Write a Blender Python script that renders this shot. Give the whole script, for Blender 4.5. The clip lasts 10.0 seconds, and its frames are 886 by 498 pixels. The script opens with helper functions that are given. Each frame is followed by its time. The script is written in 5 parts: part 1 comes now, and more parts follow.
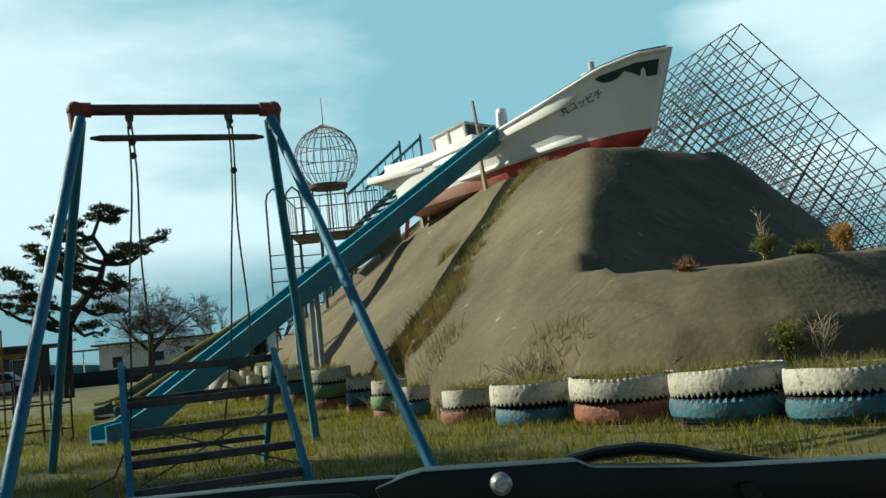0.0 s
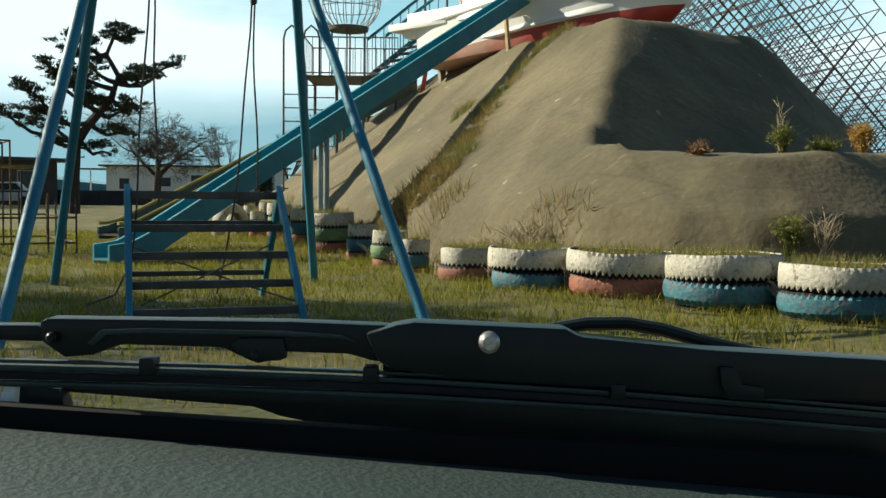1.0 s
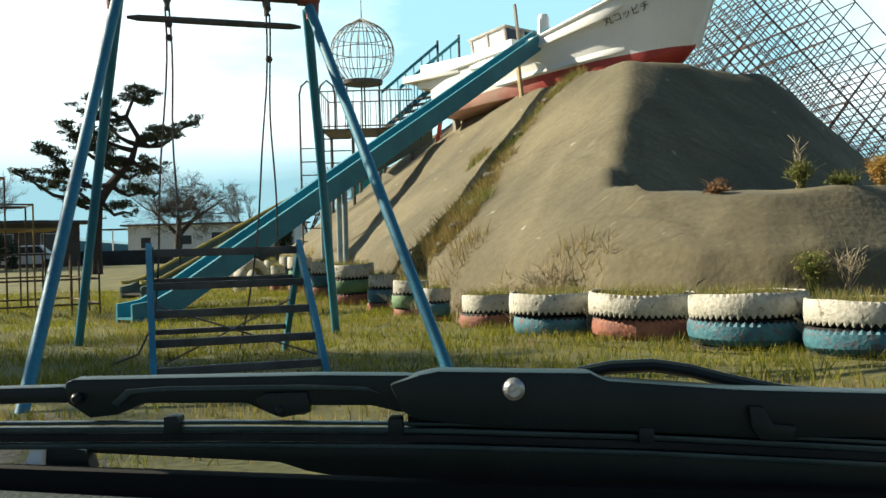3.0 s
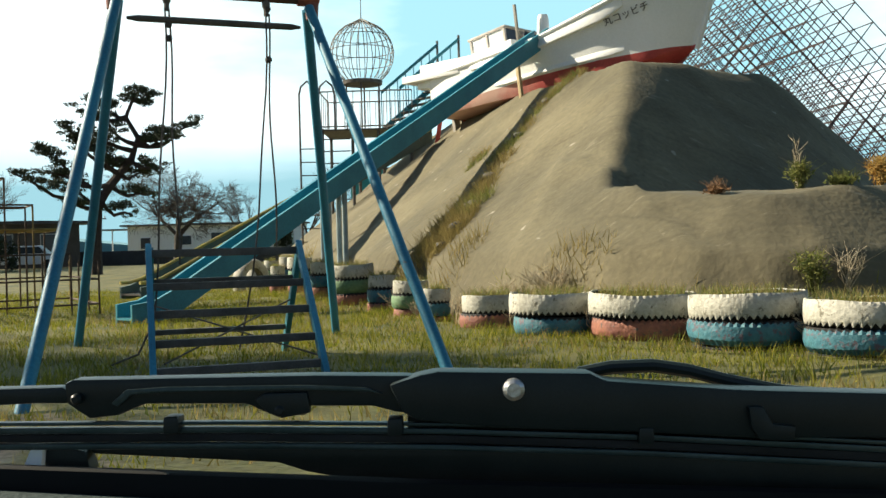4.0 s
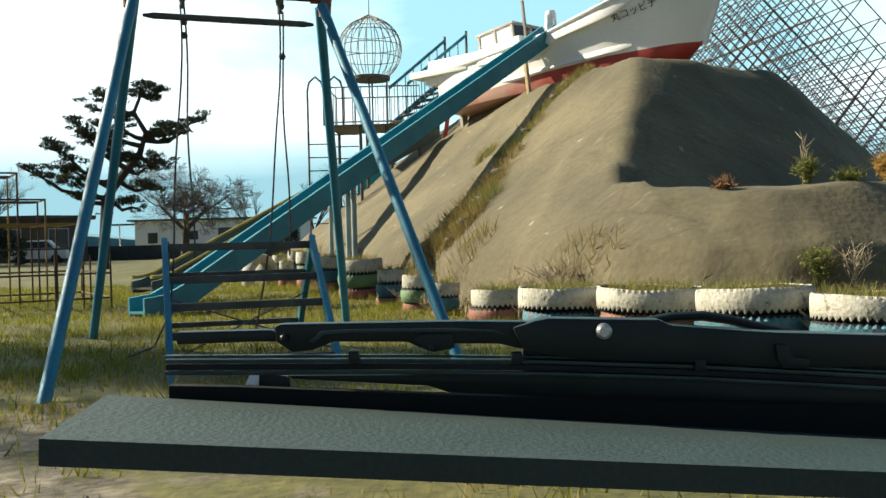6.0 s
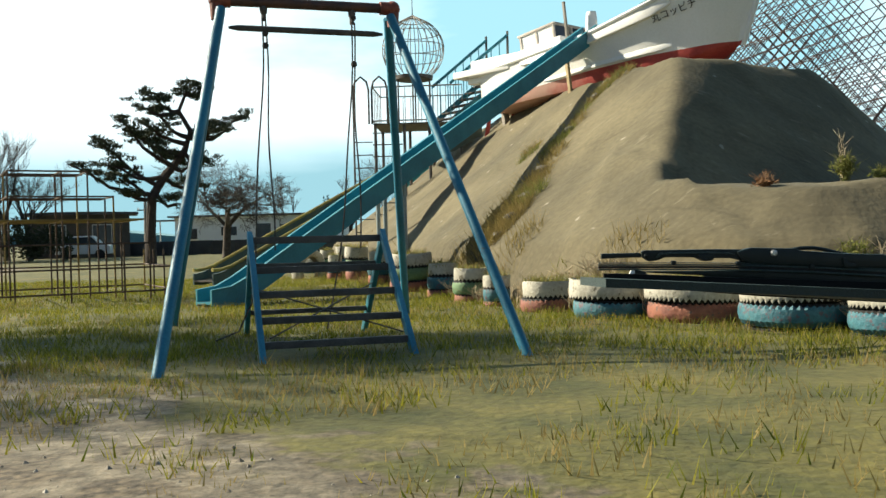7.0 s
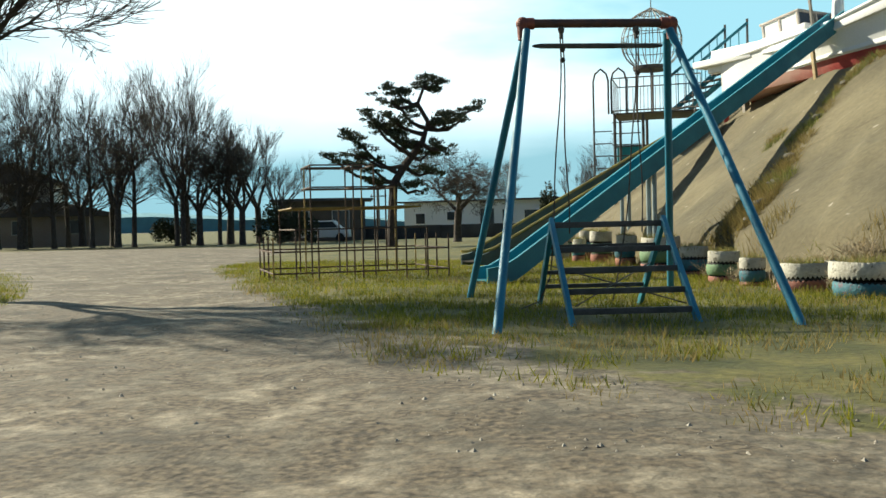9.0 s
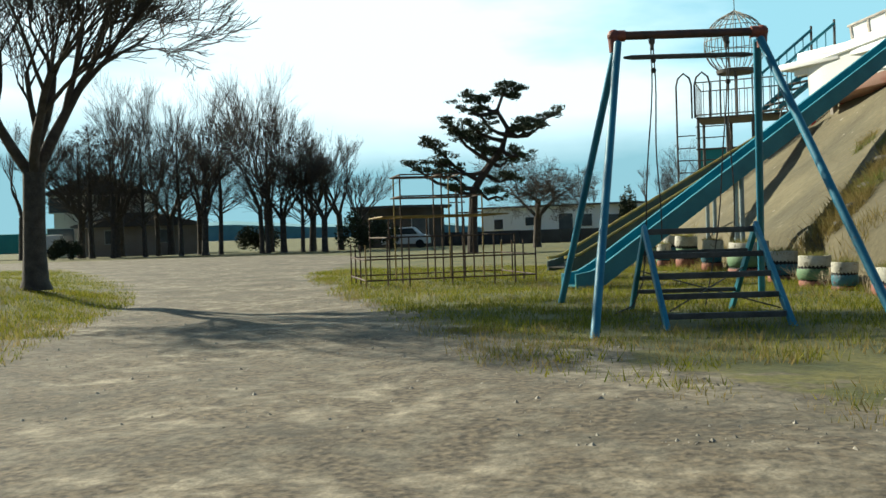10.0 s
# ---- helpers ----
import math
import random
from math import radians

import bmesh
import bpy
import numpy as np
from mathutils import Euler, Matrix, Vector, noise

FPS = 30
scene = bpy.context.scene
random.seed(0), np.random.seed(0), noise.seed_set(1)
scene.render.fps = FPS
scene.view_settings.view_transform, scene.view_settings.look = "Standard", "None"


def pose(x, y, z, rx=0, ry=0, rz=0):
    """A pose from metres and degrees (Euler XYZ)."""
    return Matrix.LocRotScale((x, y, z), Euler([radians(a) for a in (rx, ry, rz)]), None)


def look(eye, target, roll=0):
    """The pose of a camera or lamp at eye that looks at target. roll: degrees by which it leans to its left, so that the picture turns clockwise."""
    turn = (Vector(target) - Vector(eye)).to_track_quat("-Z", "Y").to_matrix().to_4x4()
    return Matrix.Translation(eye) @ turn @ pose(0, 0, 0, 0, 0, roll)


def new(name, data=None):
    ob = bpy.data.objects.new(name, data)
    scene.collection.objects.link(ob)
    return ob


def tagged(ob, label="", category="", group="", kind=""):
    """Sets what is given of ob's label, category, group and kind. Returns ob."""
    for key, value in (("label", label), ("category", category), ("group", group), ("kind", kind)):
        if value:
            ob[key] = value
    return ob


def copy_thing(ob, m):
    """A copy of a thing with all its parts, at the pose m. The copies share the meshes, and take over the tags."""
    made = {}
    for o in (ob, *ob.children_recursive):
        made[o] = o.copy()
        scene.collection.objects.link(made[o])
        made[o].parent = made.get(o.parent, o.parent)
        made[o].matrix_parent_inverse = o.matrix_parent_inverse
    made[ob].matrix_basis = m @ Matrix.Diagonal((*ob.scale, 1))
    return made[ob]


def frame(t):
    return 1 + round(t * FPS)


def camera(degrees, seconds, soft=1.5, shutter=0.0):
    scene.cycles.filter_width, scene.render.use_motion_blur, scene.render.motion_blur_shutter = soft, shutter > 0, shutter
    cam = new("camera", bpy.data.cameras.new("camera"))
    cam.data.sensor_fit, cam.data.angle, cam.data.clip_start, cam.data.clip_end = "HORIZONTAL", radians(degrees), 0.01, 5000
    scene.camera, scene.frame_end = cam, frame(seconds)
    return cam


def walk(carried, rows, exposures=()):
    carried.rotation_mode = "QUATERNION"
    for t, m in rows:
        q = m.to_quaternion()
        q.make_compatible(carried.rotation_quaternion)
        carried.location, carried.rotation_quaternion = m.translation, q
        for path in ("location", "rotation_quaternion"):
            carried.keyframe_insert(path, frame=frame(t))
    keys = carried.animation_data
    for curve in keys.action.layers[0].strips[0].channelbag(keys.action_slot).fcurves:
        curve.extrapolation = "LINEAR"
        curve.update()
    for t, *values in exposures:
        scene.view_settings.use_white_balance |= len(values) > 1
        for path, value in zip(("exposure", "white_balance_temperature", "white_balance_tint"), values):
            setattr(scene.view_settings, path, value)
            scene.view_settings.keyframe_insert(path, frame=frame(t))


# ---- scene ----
cam = camera(50.0, 10.0, soft=1.5)
PATH = [
    (0, (0.000, 0.000, 0.930), (0.046, 1.991, 1.116), -5.65),
    (0.5, (0.000, 0.000, 0.930), (0.004, 2.000, 0.970), -1.99),
    (1, (0.000, 0.000, 0.930), (0.018, 1.997, 0.817), 0.61),
    (1.5, (0.000, 0.000, 0.930), (-0.021, 2.000, 0.909), -1.56),
    (2, (0.000, 0.000, 0.930), (-0.024, 2.000, 0.915), -1.40),
    (2.5, (0.000, 0.000, 0.930), (-0.024, 2.000, 0.917), -1.43),
    (4, (0.000, 0.000, 0.930), (-0.023, 2.000, 0.919), -1.48),
    (4.5, (0.000, 0.000, 0.930), (-0.023, 2.000, 0.919), -1.46),
    (5, (0.000, 0.000, 0.930), (-0.023, 2.000, 0.919), -1.44),
    (5.5, (0.000, 0.000, 0.930), (-0.025, 2.000, 0.913), -1.52),
    (7, (-0.285, -0.743, 0.911), (-0.387, 1.254, 0.884), -1.37),
    (7.5, (-0.416, -1.116, 0.916), (-0.586, 0.877, 0.876), -2.17),
    (8, (-0.530, -1.487, 0.913), (-0.814, 0.492, 0.861), -2.31),
    (8.5, (-0.681, -1.897, 0.920), (-1.101, 0.058, 0.869), -2.08),
    (9, (-0.794, -2.344, 0.933), (-1.334, -0.419, 0.884), -1.32),
    (9.5, (-0.879, -2.631, 0.938), (-1.525, -0.738, 0.899), -1.36),
    (10, (-0.882, -2.756, 0.967), (-1.574, -0.880, 0.934), -1.85),
]
walk(cam, [(t, look(eye, target, roll)) for t, eye, target, roll in PATH], exposures=((0.0, 0.1, 5950, -1), (1.0, 0.42, 6250, 5), (1.5, 0.8, 6350, 7), (8.0, 0.76, 6300, 7), (10.0, 0.55, 6000, 2)))

# ---- light ----
SUN_AZ, SUN_EL = radians(74), radians(32)      # sun to the left of straight ahead, low
to_sun = Vector((-math.sin(SUN_AZ) * math.cos(SUN_EL), math.cos(SUN_AZ) * math.cos(SUN_EL), math.sin(SUN_EL)))
sun_data = bpy.data.lights.new("sun", "SUN")
sun_data.energy, sun_data.angle, sun_data.color = 6.2, radians(0.6), (1.0, 0.87, 0.66)
sun = new("sun", sun_data)
sun.matrix_world = look((0, 0, 60), Vector((0, 0, 60)) - to_sun)

world = bpy.data.worlds.new("sky")
scene.world = world
world.use_nodes = True
wn, wl = world.node_tree.nodes, world.node_tree.links
wn.clear()


def wnode(kind, **values):
    n = wn.new(kind)
    for k, val in values.items():
        n.inputs[k].default_value = val
    return n


w_out = wn.new("ShaderNodeOutputWorld")
w_bg = wnode("ShaderNodeBackground", Strength=1.0)
w_sky = wn.new("ShaderNodeTexSky")
w_sky.sky_type, w_sky.sun_disc = "NISHITA", False
w_sky.sun_elevation, w_sky.sun_rotation = SUN_EL, -SUN_AZ
w_sky.air_density, w_sky.dust_density, w_sky.ozone_density = 1.0, 0.6, 2.0
w_dim = wn.new("ShaderNodeVectorMath")
w_dim.operation = "SCALE"
w_dim.inputs["Scale"].default_value = 0.045
wl.new(w_sky.outputs[0], w_dim.inputs[0])
w_tc = wn.new("ShaderNodeTexCoord")
w_map = wnode("ShaderNodeMapping", Scale=(1.0, 1.0, 3.2), Location=(0.35, 0.1, 0.4))
wl.new(w_tc.outputs["Generated"], w_map.inputs["Vector"])
w_noise = wnode("ShaderNodeTexNoise", Scale=2.1, Detail=7.0, Roughness=0.52)
wl.new(w_map.outputs[0], w_noise.inputs["Vector"])
# clouds gather towards the sun and low over the land
w_dot = wn.new("ShaderNodeVectorMath")
w_dot.operation = "DOT_PRODUCT"
wl.new(w_tc.outputs["Generated"], w_dot.inputs[0])
w_dot.inputs[1].default_value = Vector((-0.55, 0.8, 0.22)).normalized()
w_near = wnode("ShaderNodeMapRange")
for k, val in zip(("From Min", "From Max", "To Min", "To Max"), (0.80, 0.99, -0.14, 0.28)):
    w_near.inputs[k].default_value = val
wl.new(w_dot.outputs["Value"], w_near.inputs["Value"])
w_bank = wnode("ShaderNodeMapRange")
for k, val in zip(("From Min", "From Max", "To Min", "To Max"), (0.02, 0.17, 0.30, 0.0)):
    w_bank.inputs[k].default_value = val
w_z = wn.new("ShaderNodeSeparateXYZ")
wl.new(w_tc.outputs["Generated"], w_z.inputs[0])
wl.new(w_z.outputs["Z"], w_bank.inputs["Value"])
w_dot2 = wn.new("ShaderNodeVectorMath")
w_dot2.operation = "DOT_PRODUCT"
wl.new(w_tc.outputs["Generated"], w_dot2.inputs[0])
w_dot2.inputs[1].default_value = Vector((0.50, 0.85, 0.17)).normalized()
w_near2 = wnode("ShaderNodeMapRange")
for k, val in zip(("From Min", "From Max", "To Min", "To Max"), (0.962, 0.994, -0.06, 0.36)):
    w_near2.inputs[k].default_value = val
wl.new(w_dot2.outputs["Value"], w_near2.inputs["Value"])
w_sum3 = wn.new("ShaderNodeMath")
wl.new(w_near.outputs[0], w_sum3.inputs[0])
wl.new(w_near2.outputs[0], w_sum3.inputs[1])
w_sum2 = wn.new("ShaderNodeMath")
w_sum2.operation = "ADD"
wl.new(w_sum3.outputs[0], w_sum2.inputs[0])
wl.new(w_bank.outputs[0], w_sum2.inputs[1])
w_sum = wn.new("ShaderNodeMath")
w_sum.operation = "ADD"
wl.new(w_noise.outputs["Fac"], w_sum.inputs[0])
wl.new(w_sum2.outputs[0], w_sum.inputs[1])
w_mask = wn.new("ShaderNodeValToRGB")
w_mask.color_ramp.elements[0].position, w_mask.color_ramp.elements[1].position = 0.47, 0.68
wl.new(w_sum.outputs[0], w_mask.inputs[0])
# bright tops, blue-grey undersides near the horizon
w_sep = wn.new("ShaderNodeSeparateXYZ")
wl.new(w_tc.outputs["Generated"], w_sep.inputs[0])
w_low = wn.new("ShaderNodeValToRGB")
w_low.color_ramp.elements[0].position, w_low.color_ramp.elements[0].color = 0.070, (0.24, 0.42, 0.47, 1)
w_low.color_ramp.elements[1].position, w_low.color_ramp.elements[1].color = 0.135, (0.74, 0.87, 0.89, 1)
w_wob = wn.new("ShaderNodeMath")
w_wob.operation = "MULTIPLY_ADD"
w_wob.inputs[1].default_value, w_wob.inputs[2].default_value = 0.13, -0.065
wl.new(w_noise.outputs["Fac"], w_wob.inputs[0])
w_add = wn.new("ShaderNodeMath")
w_add.operation = "ADD"
wl.new(w_sep.outputs["Z"], w_add.inputs[0])
wl.new(w_wob.outputs[0], w_add.inputs[1])
wl.new(w_add.outputs[0], w_low.inputs[0])
# a thin pale veil over the clear part
w_veil = wn.new("ShaderNodeMix")
w_veil.data_type = "RGBA"
w_fwd = wn.new("ShaderNodeVectorMath")
w_fwd.operation = "DOT_PRODUCT"
wl.new(w_tc.outputs["Generated"], w_fwd.inputs[0])
w_fwd.inputs[1].default_value = Vector((0.0, 0.95, 0.3)).normalized()
w_amount = wnode("ShaderNodeMapRange")
for k, val in zip(("From Min", "From Max", "To Min", "To Max"), (0.45, 0.88, 0.0, 0.74)):
    w_amount.inputs[k].default_value = val
wl.new(w_fwd.outputs["Value"], w_amount.inputs["Value"])
wl.new(w_amount.outputs[0], w_veil.inputs["Factor"])
wl.new(w_dim.outputs[0], w_veil.inputs["A"])
w_veil.inputs["B"].default_value = (0.36, 0.65, 0.72, 1)
w_mix = wn.new("ShaderNodeMix")
w_mix.data_type = "RGBA"
wl.new(w_mask.outputs[0], w_mix.inputs["Factor"])
wl.new(w_veil.outputs["Result"], w_mix.inputs["A"])
wl.new(w_low.outputs[0], w_mix.inputs["B"])
wl.new(w_mix.outputs["Result"], w_bg.inputs["Color"])
wl.new(w_bg.outputs[0], w_out.inputs[0])


# ---- materials ----
def paint(name, c1, c2, scale=3.0, rough=0.7, metal=0.0, bump=0.2, fine=40.0, c3=None, wear=0.62, per=None):
    """Two colours mixed by a broad noise, a fine grain, an optional third colour in worn spots, and a bump."""
    m = bpy.data.materials.new(name)
    m.use_nodes = True
    n, l = m.node_tree.nodes, m.node_tree.links
    b = n["Principled BSDF"]
    tc = n.new("ShaderNodeTexCoord")
    big = n.new("ShaderNodeTexNoise")
    big.inputs["Scale"].default_value, big.inputs["Detail"].default_value = scale, 5
    small = n.new("ShaderNodeTexNoise")
    small.inputs["Scale"].default_value, small.inputs["Detail"].default_value = fine, 3
    for t in (big, small):
        l.new(tc.outputs["Object"], t.inputs["Vector"])
    ramp = n.new("ShaderNodeValToRGB")
    ramp.color_ramp.elements[0].position, ramp.color_ramp.elements[1].position = 0.35, 0.65
    ramp.color_ramp.elements[0].color, ramp.color_ramp.elements[1].color = (*c1, 1), (*c2, 1)
    l.new(big.outputs["Fac"], ramp.inputs[0])
    col = ramp.outputs[0]
    if per:
        src = n.new("ShaderNodeNewGeometry").outputs["Random Per Island"] if per == "island" else n.new("ShaderNodeObjectInfo").outputs["Random"]
        l.new(src, ramp.inputs[0])
        ramp.color_ramp.elements[0].position, ramp.color_ramp.elements[1].position = 0.0, 1.0
    grain = n.new("ShaderNodeMix")
    grain.data_type, grain.blend_type = "RGBA", "OVERLAY"
    grain.inputs["Factor"].default_value = 0.35
    l.new(col, grain.inputs["A"])
    l.new(small.outputs["Fac"], grain.inputs["B"])
    col = grain.outputs["Result"]
    if c3:
        spots = n.new("ShaderNodeTexNoise")
        spots.inputs["Scale"].default_value, spots.inputs["Detail"].default_value, spots.inputs["Roughness"].default_value = scale * 3.1, 8, 0.7
        l.new(tc.outputs["Object"], spots.inputs["Vector"])
        r2 = n.new("ShaderNodeValToRGB")
        r2.color_ramp.elements[0].position, r2.color_ramp.elements[1].position = wear, wear + 0.06
        l.new(spots.outputs["Fac"], r2.inputs[0])
        mx = n.new("ShaderNodeMix")
        mx.data_type = "RGBA"
        l.new(r2.outputs[0], mx.inputs["Factor"])
        l.new(col, mx.inputs["A"])
        mx.inputs["B"].default_value = (*c3, 1)
        col = mx.outputs["Result"]
    l.new(col, b.inputs["Base Color"])
    b.inputs["Roughness"].default_value, b.inputs["Metallic"].default_value = rough, metal
    if bump:
        bp = n.new("ShaderNodeBump")
        bp.inputs["Strength"].default_value, bp.inputs["Distance"].default_value = bump, 0.02
        l.new(small.outputs["Fac"], bp.inputs["Height"])
        l.new(bp.outputs[0], b.inputs["Normal"])
    return m


M_BLUE = paint("blue_paint", (0.02, 0.15, 0.245), (0.03, 0.21, 0.32), 2.5, 0.5, 0.0, 0.15, 60, (0.10, 0.09, 0.08), 0.66)
M_TEAL = paint("teal_paint", (0.02, 0.16, 0.22), (0.035, 0.23, 0.30), 2.0, 0.5, 0.0, 0.15, 50, (0.09, 0.12, 0.13), 0.66)
M_GREYTEAL = paint("dull_grey_green_paint", (0.05, 0.09, 0.09), (0.08, 0.12, 0.115), 3.0, 0.6, 0.0, 0.15, 50, (0.09, 0.08, 0.07), 0.62)
M_CAGE = paint("weathered_cage_steel", (0.20, 0.19, 0.17), (0.30, 0.27, 0.23), 3.0, 0.6, 0.0, 0.15, 50, (0.20, 0.12, 0.07), 0.62)
M_DARKBAR = paint("weathered_bar", (0.055, 0.05, 0.045), (0.11, 0.10, 0.09), 5, 0.7, 0.0, 0.2, 60)
M_REDRUST = paint("red_fitting", (0.26, 0.07, 0.04), (0.16, 0.05, 0.04), 9, 0.6, 0.0, 0.3, 60)
M_TOPBAR = paint("rusty_pipe", (0.12, 0.055, 0.04), (0.07, 0.04, 0.035), 6, 0.6, 0.1, 0.3, 60)
M_ROPE = paint("rope", (0.05, 0.045, 0.04), (0.10, 0.09, 0.08), 20, 0.9, 0, 0.3, 90)
M_STEEL = paint("dull_steel", (0.06, 0.058, 0.055), (0.13, 0.12, 0.11), 6, 0.55, 0.3, 0.2, 70, (0.16, 0.08, 0.04), 0.6)
M_GREYLEG = paint("grey_blue_leg", (0.20, 0.27, 0.30), (0.28, 0.34, 0.36), 4, 0.5, 0, 0.1, 50)
M_RUSTBAR = paint("rusty_bar", (0.055, 0.034, 0.025), (0.11, 0.068, 0.042), 5, 0.8, 0.0, 0.3, 60)
M_YELLOWBAR = paint("faded_yellow_bar", (0.30, 0.21, 0.05), (0.18, 0.11, 0.04), 5, 0.7, 0.0, 0.3, 60)
M_YELLOW = paint("yellow_rail", (0.45, 0.36, 0.08), (0.30, 0.24, 0.08), 4, 0.6, 0.0, 0.2, 50)
M_LATTICE = paint("lattice_bar", (0.075, 0.045, 0.04), (0.05, 0.036, 0.033), 4, 0.7, 0.0, 0.2, 60)
M_WHITEHULL = paint("white_hull_paint", (0.80, 0.81, 0.78), (0.86, 0.86, 0.83), 0.9, 0.45, 0, 0.08, 25, (0.42, 0.38, 0.32), 0.70)
M_RED = paint("red_bottom_paint", (0.33, 0.035, 0.03), (0.42, 0.06, 0.045), 1.4, 0.6, 0, 0.15, 25, (0.45, 0.2, 0.15), 0.68)


def faded_bottom():
    """Red bottom paint, bleached to a chalky pink towards the stern."""
    m = paint("bleached_red_paint", (0.33, 0.035, 0.03), (0.42, 0.06, 0.045), 1.4, 0.6, 0, 0.15, 25, (0.45, 0.2, 0.15), 0.66)
    n, l = m.node_tree.nodes, m.node_tree.links
    b = n["Principled BSDF"]
    was = b.inputs["Base Color"].links[0].from_socket
    tc, sep = n.new("ShaderNodeTexCoord"), n.new("ShaderNodeSeparateXYZ")
    l.new(tc.outputs["Object"], sep.inputs[0])
    ns = n.new("ShaderNodeTexNoise")
    ns.inputs["Scale"].default_value, ns.inputs["Detail"].default_value = 2.2, 8
    l.new(tc.outputs["Object"], ns.inputs["Vector"])
    far = n.new("ShaderNodeMapRange")
    for k, val in zip(("From Min", "From Max", "To Min", "To Max"), (5.3, 3.6, -0.25, 0.45)):
        far.inputs[k].default_value = val
    l.new(sep.outputs["X"], far.inputs["Value"])
    ad = n.new("ShaderNodeMath")
    l.new(far.outputs[0], ad.inputs[0])
    l.new(ns.outputs["Fac"], ad.inputs[1])
    rp = n.new("ShaderNodeValToRGB")
    rp.color_ramp.elements[0].position, rp.color_ramp.elements[1].position = 0.45, 0.95
    l.new(ad.outputs[0], rp.inputs[0])
    mx = n.new("ShaderNodeMix")
    mx.data_type = "RGBA"
    l.new(rp.outputs[0], mx.inputs["Factor"])
    l.new(was, mx.inputs["A"])
    mx.inputs["B"].default_value = (0.56, 0.34, 0.27, 1)
    l.new(mx.outputs["Result"], b.inputs["Base Color"])
    return m


M_REDHULL = faded_bottom()
M_PALEWOOD = paint("bare_pale_timber", (0.46, 0.36, 0.20), (0.36, 0.27, 0.14), 6, 0.75, 0.0, 0.2, 60)
M_GREENP = paint("dark_green_paint", (0.01, 0.035, 0.03), (0.02, 0.05, 0.045), 3, 0.5)
M_BLACKP = paint("black_paint", (0.02, 0.02, 0.02), (0.035, 0.035, 0.03), 6, 0.5)
M_CABIN = paint("faded_cabin_frame", (0.42, 0.37, 0.32), (0.55, 0.50, 0.45), 5, 0.7, 0, 0.2, 50, (0.25, 0.18, 0.14), 0.60)

M_GREYWOOD = paint("grey_wood", (0.22, 0.20, 0.17), (0.32, 0.29, 0.25), 6, 0.8, 0, 0.3, 50)
M_TYRE_W = paint("cream_tyre_paint", (0.33, 0.32, 0.265), (0.47, 0.455, 0.39), 4, 0.75, 0, 0.5, 30, (0.17, 0.16, 0.12), 0.565)
M_TYRE_B = paint("blue_tyre_paint", (0.022, 0.11, 0.15), (0.05, 0.165, 0.20), 5, 0.7, 0, 0.5, 30, (0.10, 0.08, 0.10), 0.54)
M_TYRE_R = paint("red_tyre_paint", (0.30, 0.115, 0.07), (0.21, 0.08, 0.06), 5, 0.75, 0, 0.5, 30, (0.10, 0.08, 0.07), 0.57)
M_TYRE_G = paint("green_tyre_paint", (0.10, 0.19, 0.10), (0.15, 0.25, 0.13), 5, 0.75, 0, 0.4, 30, (0.10, 0.10, 0.08), 0.60)
M_RUBBER = paint("black_rubber", (0.012, 0.012, 0.012), (0.02, 0.02, 0.02), 10, 0.7)
M_SOIL = paint("soil", (0.07, 0.05, 0.03), (0.12, 0.09, 0.05), 8, 1.0, 0, 0.6, 40)
M_GRASS = paint("grass_blades", (0.075, 0.105, 0.008), (0.28, 0.255, 0.026), 2, 0.8, 0, 0, 30, per="island")
M_STRAW = paint("dry_grass", (0.31, 0.235, 0.09), (0.18, 0.15, 0.045), 2, 0.9, 0, 0, 30, per="island")
M_RUSTLEAF = paint("rust_leaves", (0.24, 0.12, 0.05), (0.17, 0.10, 0.05), 2, 0.9, 0, 0, 30, per="island")
M_DRYBUSH = paint("dry_bush", (0.30, 0.24, 0.15), (0.45, 0.38, 0.26), 2, 0.9, 0, 0, 30, per="island")
M_WEED = paint("weed_leaves", (0.10, 0.13, 0.03), (0.26, 0.25, 0.07), 2, 0.9, 0, 0, 30, per="island")
M_ORANGEBUSH = paint("orange_bush", (0.50, 0.30, 0.08), (0.30, 0.22, 0.07), 2, 0.9, 0, 0, 30, per="island")
M_STONE = paint("dark_stone", (0.07, 0.065, 0.055), (0.13, 0.12, 0.10), 6, 0.9, 0, 0.5, 40)
M_PEBBLE = paint("pebbles", (0.17, 0.15, 0.12), (0.42, 0.39, 0.33), 2, 0.9, 0, 0, 30, per="island")
M_BARK = paint("bark", (0.042, 0.034, 0.028), (0.085, 0.070, 0.057), 6, 0.9, 0, 0.6, 40)
M_PINEBARK = paint("pine_bark", (0.030, 0.023, 0.020), (0.060, 0.044, 0.036), 5, 0.9, 0, 0.6, 40)
M_NEEDLE = paint("pine_needles", (0.022, 0.035, 0.018), (0.055, 0.065, 0.03), 2, 0.9, 0, 0, 30, per="island")
M_HEDGE = paint("hedge", (0.02, 0.03, 0.015), (0.05, 0.06, 0.025), 2, 0.9, 0, 0, 30, per="island")
M_WALLW = paint("white_wall", (0.86, 0.87, 0.86), (0.92, 0.92, 0.90), 0.5, 0.8, 0, 0.1, 12)
M_WALLCR = paint("cream_wall", (0.46, 0.43, 0.37), (0.56, 0.53, 0.46), 0.5, 0.9, 0, 0.1, 12)
# brown taken darker for the shade on the shed's front
M_WALLDK = paint("shade_darkened_wall", (0.07, 0.058, 0.048), (0.11, 0.095, 0.08), 0.8, 0.9, 0, 0.2, 12)
M_WALLBR = paint("brown_wall", (0.27, 0.23, 0.19), (0.34, 0.30, 0.26), 0.5, 0.9, 0, 0.1, 12)
